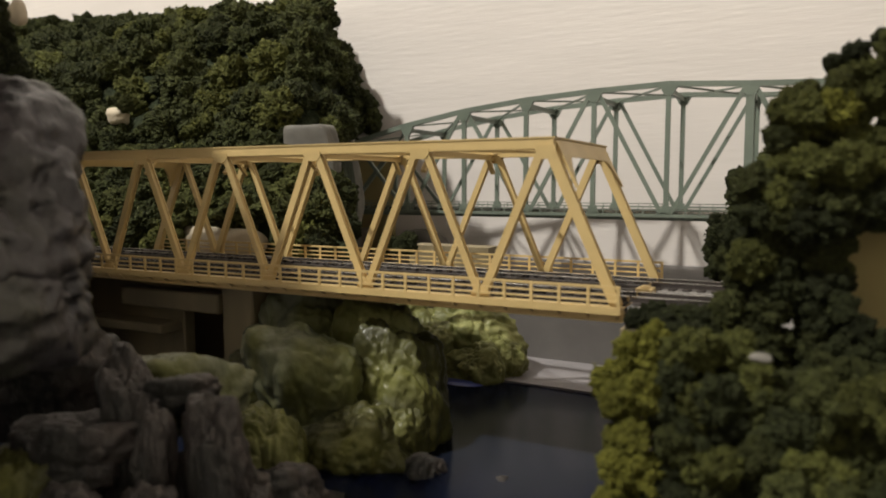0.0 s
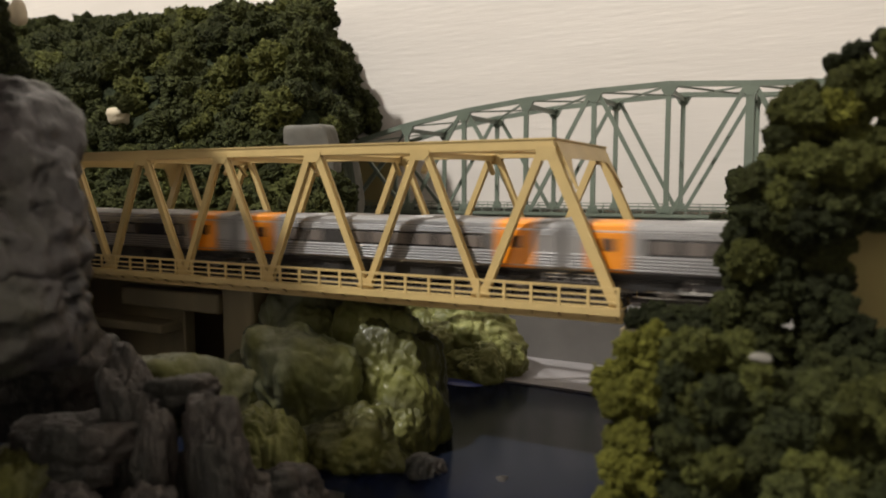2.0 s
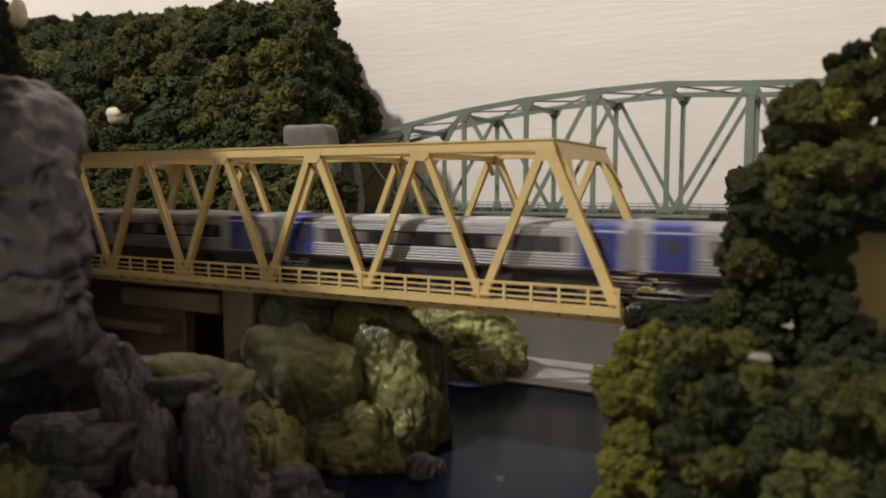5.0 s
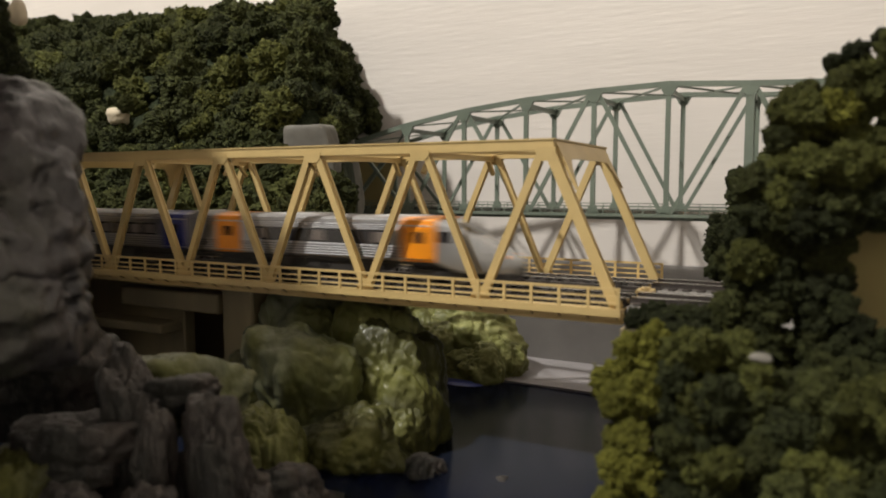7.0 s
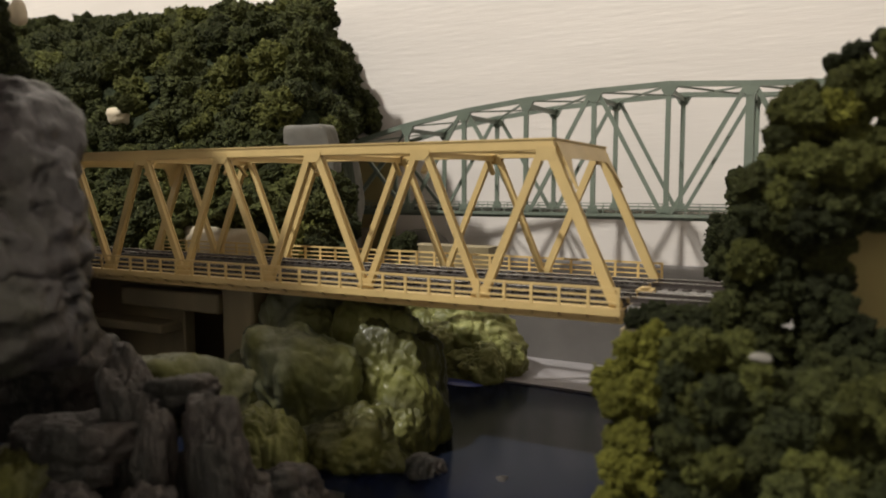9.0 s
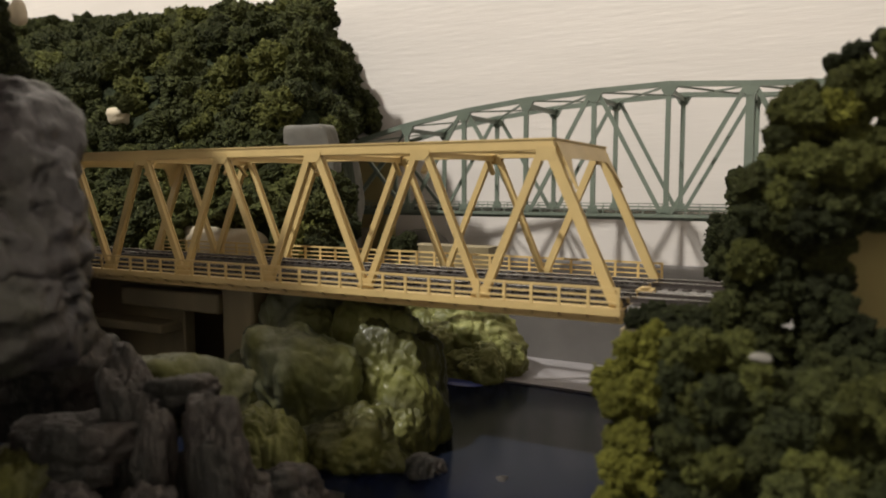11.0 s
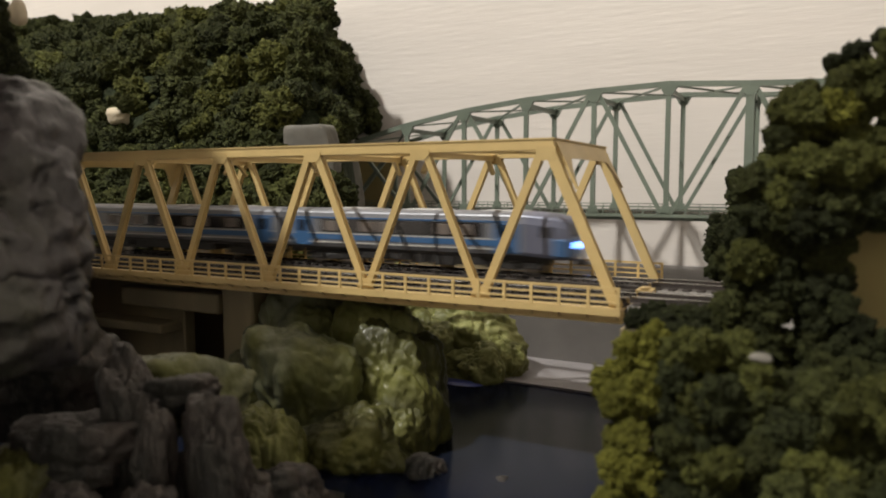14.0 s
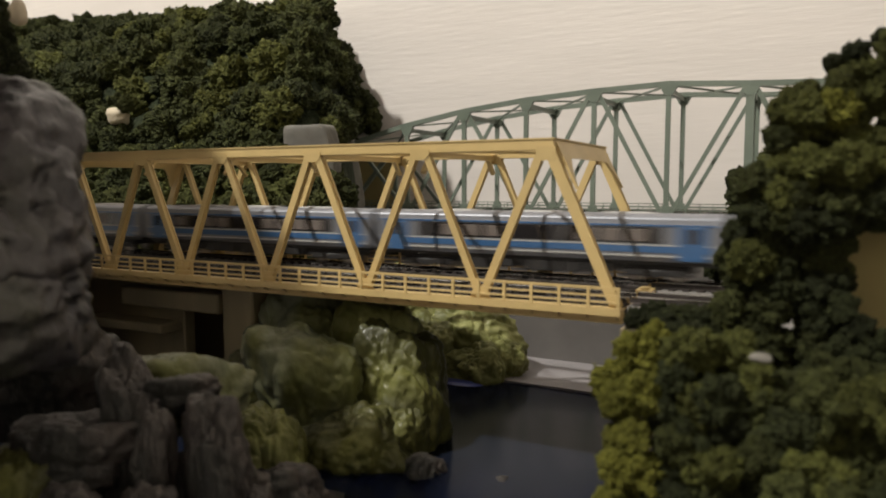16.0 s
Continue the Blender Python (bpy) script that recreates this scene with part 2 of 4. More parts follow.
# ---------------------------------------------------------------- the yellow truss bridge
def make_yellow_bridge():
    br = thing("truss_bridge", "ochre yellow plastic double track truss bridge over the river", "bridge")
    H, W, P = 41.0, W_TRUSS, PANEL
    nodes_b = [-i * P for i in range(7)]
    nodes_t = [-(i + 0.5) * P for i in range(6)]
    for side, y in ((-1, 1.25), (1, W - 1.25)):
        out = y + side * 1.25
        # top chord: box section with a thin overhanging cap
        bm = box(B(), nodes_t[-1] - 1.8, nodes_t[0] + 1.8, y - 1.15, y + 1.15, H - 3.5, H - 0.45, 0.12)
        box(bm, nodes_t[-1] - 2.0, nodes_t[0] + 2.0, y - 1.4, y + 1.4, H - 0.45, H)
        part("top_chord", bm, YELLOW, br)
        # bottom chord girder with flange
        bm = box(B(), nodes_b[-1] - 1.5, 1.5, y - 1.0, y + 1.0, -10.2, -6.4, 0.1)
        box(bm, nodes_b[-1] - 1.5, 1.5, y - 1.5, y + 1.5, -10.7, -10.2)
        part("bottom_chord", bm, YELLOW, br)
        # diagonals and end posts
        for i, xb in enumerate(nodes_b):
            for sx in (-1, 1):
                xt = xb + sx * P / 2
                if xt > 0 or xt < nodes_b[-1]:
                    continue
                end = (i == 0) or (i == 6)
                top = xt - sx * (1.7 if not end else 0.4)
                bm = B()
                a, b = (xb + sx * 0.2, y, -6.6), (top, y, H - 3.2)
                if end:
                    ibeam(bm, a, b, 3.1, 2.6)
                    part("end_post", bm, YELLOW, br)
                else:
                    ibeam(bm, a, b, 2.1 if (i + (sx > 0)) % 2 else 2.4, 2.3)
                    part("diagonal", bm, YELLOW, br)
        # gusset plates at the upper and lower nodes
        for i, xt in enumerate(nodes_t):
            w = 3.4
            lo = [(xt - 1.9, 35.3), (xt + 1.9, 35.3), (xt + w, 37.0), (xt + w, 38.6), (xt - w, 38.6), (xt - w, 37.0)]
            if i == 0:
                lo = [(xt - 2.2, 34.6), (xt + 2.6, 34.6), (xt + 2.4, 38.6), (xt - w, 38.6), (xt - w, 37.0)]
            if i == 5:
                lo = [(xt - 2.6, 34.6), (xt + 2.2, 34.6), (xt + w, 37.0), (xt + w, 38.6), (xt - 2.4, 38.6)]
            part("gusset_plate", prism(B(), lo, out - 0.12, out + 0.12), YELLOW, br)
        for i, xb in enumerate(nodes_b):
            lo = [(xb - 3.4, -6.9), (xb + 3.4, -6.9), (xb + 2.8, -4.6), (xb + 1.4, -3.6), (xb - 1.4, -3.6), (xb - 2.8, -4.6)]
            if i in (0, 6):
                s = -1 if i == 0 else 1
                lo = [(xb - 1.4, -6.9), (xb + 1.4, -6.9), (xb + 1.4 + s, -3.4), (xb - 1.4 + s, -3.4)]
            part("gusset_plate", prism(B(), lo, out - 0.15, out + 0.15), YELLOW, br)
        # walkway with fascia
        yo = out + side * 3.2
        bm = box(B(), nodes_b[-1] - 1.5, 1.6, min(out, yo), max(out, yo), -6.9, -6.3)
        box(bm, nodes_b[-1] - 1.5, 1.6, yo - 0.3, yo + 0.3, -8.1, -6.0)
        for k in range(31):
            x = -k * P / 5 + 0.3
            beam(bm, (x, yo, -7.6), (x, out, -9.6), 0.5, 0.5, (1, 0, 0))
        part("walkway", bm, YELLOW, br)
        # railing
        post = None
        for k in range(31):
            x = 1.0 - k * (6 * P + 1.5) / 30
            if post is None:
                post = part("railing_post", box(B(), -0.42, 0.42, -0.3, 0.3, -6.1, -0.2), YELLOW, br)
                post.location = Vector((x, yo, 0)) * MM
            else:
                share("railing_post", post, br, x, yo, 0)
        for z, t in ((-0.5, 0.75), (-2.6, 0.5), (-4.4, 0.5)):
            part("railing_bar", box(B(), nodes_b[-1] - 1.2, 1.3, yo - 0.22 - side * 0.1, yo + 0.22 - side * 0.1, z - t / 2, z + t / 2), YELLOW, br)
    # upper cross struts and wind bracing
    for i, xt in enumerate(nodes_t[1:-1]):
        bm = ibeam(B(), (xt, 2.4, H - 3.6), (xt, W - 2.4, H - 3.6), 1.7, 1.9, (0, 0, 1))
        for s in (0, 1):
            yb, sg = (2.4, 1) if s == 0 else (W - 2.4, -1)
            beam(bm, (xt, yb, H - 9.5), (xt, yb + sg * 5, H - 3.8), 1.2, 1.6, (1, 0, 0))
        part("cross_strut", bm, YELLOW, br)
    for i in range(5):
        xa, xb = nodes_t[i], nodes_t[i + 1]
        for ya, yb, dz in ((2.3, W - 2.3, 0.0), (W - 2.3, 2.3, -0.85)):
            part("wind_brace", beam(B(), (xa, ya, H - 1.9 + dz), (xb, yb, H - 1.9 + dz), 1.3, 0.8, (0, 0, 1)), YELLOW, br)
    # end portals with an arched lower edge
    for xt, s in ((nodes_t[0], 1), (nodes_t[-1], -1)):
        bm = B()
        top, low = [], []
        for k in range(17):
            u = k / 16
            y = 2.35 + u * (W - 4.7)
            d = abs(2 * u - 1)
            drop = 5.6 + 9.0 * max(0.0, (d - 0.72) / 0.28) ** 1.6
            top.append((y, H - 0.5))
            low.append((y, H - drop))
        slope = 0.49 * s
        ring = []
        for dx in (-0.5, 0.5):
            ring.append(([bm.verts.new((xt + s * 1.0 + dx + (H - z) * slope * 0.45, y, z)) for y, z in top],
                         [bm.verts.new((xt + s * 1.0 + dx + (H - z) * slope, y, z)) for y, z in low]))
        (t0, l0), (t1, l1) = ring
        for k in range(16):
            bm.faces.new((t0[k], t0[k + 1], l0[k + 1], l0[k]))
            bm.faces.new((t1[k], l1[k], l1[k + 1], t1[k + 1]))
            bm.faces.new((t0[k], t1[k], t1[k + 1], t0[k + 1]))
            bm.faces.new((l0[k], l0[k + 1], l1[k + 1], l1[k]))
        for k in (0, 16):
            bm.faces.new((t0[k], l0[k], l1[k], t1[k]))
        box(bm, xt + s * 1.0 - 1.0, xt + s * 1.0 + 1.0, 2.35, W - 2.35, H - 0.45, H + 0.05)
        part("portal", bm, YELLOW, br)
    # floor system
    for xb in nodes_b:
        part("floor_beam", box(B(), xb - 0.9, xb + 0.9, 2.3, W - 2.3, -10.6, -7.2), YELLOW, br)
    part("deck", box(B(), nodes_b[-1] - 1, 1.0, 2.6, W - 2.6, -8.6, -7.6), DECK, br, "dark brown deck plate")
    part("centre_girder", box(B(), nodes_b[-1] - 1, 1.0, W / 2 - 1.4, W / 2 + 1.4, -7.59, -5.6), DECK, br)
    bm = box(B(), -0.8, 4.4, W / 2 - 3.0, W / 2 + 3.0, -7.2, -4.9, 0.25)
    box(bm, 0.4, 3.2, W / 2 - 2.0, W / 2 + 2.0, -4.9, -4.3, 0.2)
    part("end_block", bm, YELLOW, br)
    for yc in (14.0, 47.0):
        for dy in (-4.5, 4.5):
            rail = part("rail", box(B(), nodes_b[-1] - 1.5, 1.5, yc + dy - 0.35, yc + dy + 0.35, -4.9, -4.5, 0.08), RAIL, br, "shiny nickel silver rail head")
            bm = box(B(), nodes_b[-1] - 1.5, 1.5, yc + dy - 0.25, yc + dy + 0.25, -5.9, -4.9)
            box(bm, nodes_b[-1] - 1.5, 1.5, yc + dy - 0.8, yc + dy + 0.8, -6.2, -5.9)
            part("rail_foot", bm, RAIL, rail, "shiny nickel silver rail web and foot")
            bm = B()
            for k in range(57):
                x = -0.6 - k * 4.35
                box(bm, x - 0.95, x + 0.95, yc + dy - 1.25, yc + dy + 1.25, -6.21, -5.0)
            tagged(part("chair_strip", bm, TIE, rail, "dark moulded strip of rail chairs"), kind="stuff")
        for dy in (-2.6, 2.6):
            part("guard_rail", box(B(), nodes_b[-1] + 2, -2, yc + dy - 0.3, yc + dy + 0.3, -6.2, -5.1), DECK, br)
        for dy in (-8.6, 8.6):
            part("guard_timber", box(B(), nodes_b[-1] + 1, -1, yc + dy - 0.7, yc + dy + 0.7, -6.6, -5.3, 0.1), TIE, br)
        tie = None
        for k in range(57):
            x = -0.6 - k * 4.35
            if tie is None:
                tie = part("sleeper", box(B(), -1.15, 1.15, -8.2, 8.2, -7.58, -6.2, 0.12), TIE, br)
                tie.location = Vector((x, yc, 0)) * MM
            else:
                share("sleeper", tie, br, x, yc, 0)
    return br


BRIDGE = make_yellow_bridge()


# ---------------------------------------------------------------- tracks beyond the bridge
def make_track(x0, x1, yc, label):
    tr = thing("railway_track", label, "track", "tracks beside the bridge")
    bm = B()
    a = [bm.verts.new((x0, yc + y, z)) for y, z in ((-13, -11.0), (-9.5, -6.7), (9.5, -6.7), (13, -11.0))]
    b = [bm.verts.new((x1, yc + y, z)) for y, z in ((-13, -11.0), (-9.5, -6.7), (9.5, -6.7), (13, -11.0))]
    for i in range(4):
        bm.faces.new((a[i], a[(i + 1) % 4], b[(i + 1) % 4], b[i]))
    bm.faces.new(a[::-1]), bm.faces.new(b)
    part("roadbed", bm, BALLAST, tr, "grey ballasted plastic roadbed")
    for dy in (-4.5, 4.5):
        rail = part("rail", box(B(), x0, x1, yc + dy - 0.35, yc + dy + 0.35, -4.9, -4.5, 0.08), RAIL, tr, "shiny nickel silver rail head")
        bm = box(B(), x0, x1, yc + dy - 0.25, yc + dy + 0.25, -5.9, -4.9)
        box(bm, x0, x1, yc + dy - 0.8, yc + dy + 0.8, -6.2, -5.9)
        part("rail_foot", bm, TIE, rail, "dark brown rail foot")
    bm = B()
    n = int((x1 - x0) / 4.35)
    for k in range(n):
        x = x0 + (k + 0.5) * 4.35
        box(bm, x - 1.15, x + 1.15, yc - 8.2, yc + 8.2, -6.68, -6.2)
    tagged(part("sleepers", bm, TIE, tr), kind="stuff")
    return tr


for yc in (14.0, 47.0):
    make_track(1.8, 1500, yc, "grey ballasted track leading onto the bridge")
    make_track(-2760, -249.8, yc, "grey ballasted track leaving the bridge")
# the shelves that carry the tracks beyond both abutments
slab("track_shelf_east", 3.0, 2000, -4, 66, -70, -11.0, EARTH, "earth shelf carrying the tracks", "embankment")
slab("track_shelf_west", -2770, -251, -4, 66, -70, -11.0, EARTH, "earth shelf carrying the tracks", "embankment")
slab("abutment_east", 2.2, 2.99, -6, 68, -70, -11.2, TAN_WOOD, "tan wooden abutment face", "abutment")


# the brown pier and recess below the left end of the bridge
def make_pier():
    pier = thing("bridge_pier", "brown wooden pier under the yellow bridge", "pier")
    part("column", box(B(), -160, -144, 14, 48, -70, -10.9, 0.8), TAN_WOOD, pier)
    part("back_panel", box(B(), -250, -161, 50, 56, -70, -10.9, 0.5), TAN_WOOD, pier)
    part("side_panel", box(B(), -250, -187, 20, 26, -70, -10.9, 0.5), TAN_WOOD, pier)
    part("lintel", box(B(), -216, -160.1, 12, 19.9, -24, -16, 0.6), TAN_WOOD, pier)
    part("ledge", box(B(), -236, -188, 8, 19.8, -34, -30, 0.6), TAN_WOOD, pier)
    return pier


make_pier()


# ---------------------------------------------------------------- the grey green arched truss bridge behind
def make_green_bridge():
    P = 45.6
    x_mid, n_half = 16.0, 7
    br = thing("arched_truss_bridge", "grey green plastic bowstring truss bridge on piers", "bridge")
    y0, y1 = 255.0, 315.0
    top = {0: 86.3, 1: 88.9, 2: 87.2, 3: 84.2, 4: 79.0, 5: 71.0, 6: 60.0, 7: 9.0}

    def tz(i):
        return top[abs(i)] - (4.5 if i > 0 else 0.0)

    deck = 9.0
    for y, s in ((y0, -1), (y1, 1)):
        for i in range(-n_half, n_half):
            a = (x_mid + i * P, y, tz(i) - 1.6)
            b = (x_mid + (i + 1) * P, y, tz(i + 1) - 1.6)
            bm = beam(B(), a, b, 3.2, 2.8)
            part("arch_chord", bm, GREEN_STEEL, br)
        for i in range(-n_half + 1, n_half):
            x = x_mid + i * P
            w = 4.6 if i == 0 else 2.9
            part("vertical_post", box(B(), x - w / 2, x + w / 2, y - 1.1, y + 1.1, 6.0, tz(i) - 2.0), GREEN_STEEL, br)
            part("gusset_plate", prism(B(), [(x - 3.8, 8.0), (x + 3.8, 8.0), (x + 2.2, 13.5), (x - 2.2, 13.5)], y - 1.5, y + 1.5), GREEN_STEEL, br)
            zt = tz(i)
            part("gusset_plate", prism(B(), [(x - 5.6, zt - 2.2), (x - 2.4, zt - 8.5), (x + 2.4, zt - 8.5), (x + 5.6, zt - 2.2)], y - 1.35, y + 1.35), GREEN_STEEL, br)
        for i in range(-n_half + 1, n_half):
            if i % 2 == 0:
                for d in (-1, 1):
                    j = i + d
                    if abs(j) < n_half:
                        part("diagonal", beam(B(), (x_mid + i * P + d * 3.7, y, tz(i) - 5.0), (x_mid + j * P - d * 3.2, y, 9.5), 2.5, 1.7), GREEN_STEEL, br)
        part("deck_girder", box(B(), x_mid - n_half * P, x_mid + n_half * P, y - 1.4, y + 1.4, 4.6, 8.2, 0.2), GREEN_STEEL, br)
        yo = y + s * 4.2
        bm = box(B(), x_mid - n_half * P, x_mid + n_half * P, min(y, yo), max(y, yo), 7.4, 8.0)
        box(bm, x_mid - n_half * P, x_mid + n_half * P, yo - 0.3, yo + 0.3, 6.6, 8.6)
        part("walkway", bm, GREEN_STEEL, br)
        post = None
        for k in range(77):
            x = x_mid - n_half * P + 2 + k * (2 * n_half * P - 4) / 76
            if post is None:
                post = part("railing_post", box(B(), -0.3, 0.3, -0.25, 0.25, 8.0, 13.2), GREEN_STEEL, br)
                post.location = Vector((x, yo, 0)) * MM
            else:
                share("railing_post", post, br, x, yo, 0)
        for z in (12.9, 11.0):
            part("railing_bar", box(B(), x_mid - n_half * P, x_mid + n_half * P, yo - 0.2, yo + 0.2, z - 0.3, z + 0.3), GREEN_STEEL, br)
    for i in range(-n_half + 1, n_half):
        x = x_mid + i * P
        z = tz(i) - 5.0
        part("cross_strut", box(B(), x - 1.2, x + 1.2, y0 + 1.2, y1 - 1.2, z - 1.4, z + 1.4), GREEN_STEEL, br)
    for i in range(-n_half + 1, n_half - 1):
        xa, xb = x_mid + i * P, x_mid + (i + 1) * P
        za, zb = tz(i) - 2.4, tz(i + 1) - 2.4
        part("wind_brace", beam(B(), (xa, y0, za), (xb, y1, zb), 1.5, 1.0, (0, 0, 1)), GREEN_STEEL, br)
        part("wind_brace", beam(B(), (xa, y1, za - 0.3), (xb, y0, zb - 0.3), 1.5, 1.0, (0, 0, 1)), GREEN_STEEL, br)
    part("deck", box(B(), x_mid - n_half * P, x_mid + n_half * P, y0 + 1.5, y1 - 1.5, 5.4, 7.4), DECK, br, "dark deck of the bridge")
    for yc in (268.5, 301.5):
        for dy in (-4.5, 4.5):
            part("rail", box(B(), x_mid - n_half * P, x_mid + n_half * P, yc + dy - 0.35, yc + dy + 0.35, 7.4, 9.6), RAIL, br)
    for x in (x_mid - n_half * P - 6, x_mid + n_half * P + 6):
        part("pier", box(B(), x - 14, x + 14, y0 - 4, y1 + 4, -36.01, 4.6, 0.6), GREY_PLASTER, br, "grey plaster pier")
    return br


make_green_bridge()


# ---------------------------------------------------------------- the trains
def car_profile(half, low, side_top, crown):
    """Half-rounded cross section of a carriage, from one sill over the roof to the other."""
    pts = [(-half + 0.5, low), (-half, low + 1.2), (-half - 0.0, side_top - 1.5), (-half + 0.35, side_top)]
    for k in range(1, 18):
        a = math.pi * k / 18
        pts.append((-math.copysign(abs(math.cos(a)) ** 0.8, math.cos(a)) * (half - 0.4), side_top + math.sin(a) ** 0.62 * (crown - side_top)))
    pts += [(-y, z) for y, z in pts[3::-1]]
    return pts


def sweep(bm, stations, closed=True):
    """Skins a row of cross sections (x, [(y, z), ...])."""
    rings = [[bm.verts.new((x, y, z)) for y, z in sec] for x, sec in stations]
    n = len(rings[0])
    for r0, r1 in zip(rings, rings[1:]):
        for i in range(n):
            bm.faces.new((r0[i], r0[(i + 1) % n], r1[(i + 1) % n], r1[i]))
    bm.faces.new(rings[0][::-1])
    bm.faces.new(rings[-1])
    return bm


LOW, SIDE_TOP, CROWN, HALF = 2.6, 15.1, 17.0, 9.3


def make_bogie(car, x):
    bg = part("bogie", box(B(), x - 12, x + 12, -6.3, 6.3, -1.2, 1.4, 0.4), UNDER, car)
    bm = B()
    for sy in (-1, 1):
        box(bm, x - 11, x + 11, sy * 6.6 - 0.6, sy * 6.6 + 0.6, -2.4, 0.3, 0.3)
        box(bm, x - 2.5, x + 2.5, sy * 6.9 - 0.7, sy * 6.9 + 0.7, -3.0, -0.4, 0.3)
    part("side_frame", bm, UNDER, bg)
    for dx in (-7, 7):
        for sy in (-4.5, 4.5):
            bm = B()
            bmesh.ops.create_cone(bm, cap_ends=True, segments=20, radius1=2.85, radius2=2.7, depth=1.2,
                                  matrix=Matrix.Translation((x + dx, sy, -1.65)) @ Matrix.Rotation(math.pi / 2, 4, "X"))
            part("wheel", bm, STEEL, bg, "worn steel wheel")


def make_under(car, x0, x1, seed):
    rnd = random.Random(seed)
    part("underframe", box(B(), x0 + 1, x1 - 1, -8.0, 8.0, 1.4, 2.7), UNDER, car)
    x = x0 + 36
    while x < x1 - 40:
        w = rnd.uniform(7, 14)
        part("equipment_box", box(B(), x, x + w, -8.0, 8.0, -2.6 + rnd.uniform(0, 1.2), 1.5, 0.3), UNDER, car)
        x += w + rnd.uniform(0.6, 2.5)
    for xc in (x0 - 1.5, x1 + 1.5):
        part("coupler", box(B(), xc - 2.2, xc + 2.2, -1.6, 1.6, -0.8, 1.2, 0.3), UNDER, car)


def make_door(car, xc, w, paint, y_side, prof=None):
    """A painted band with a recessed door and its pane."""
    for sy in (-1, 1):
        y = sy * (HALF + 0.34)
        d = part("door", box(B(), xc - w * 0.3, xc + w * 0.3, y - 0.25, y + 0.25, LOW + 0.9, SIDE_TOP - 1.3, 0.1), paint, car)
        part("door_pane", box(B(), xc - w * 0.17, xc + w * 0.17, y - 0.33, y + 0.33, 8.6, 12.2, 0.08), GLASS_DARK, d)


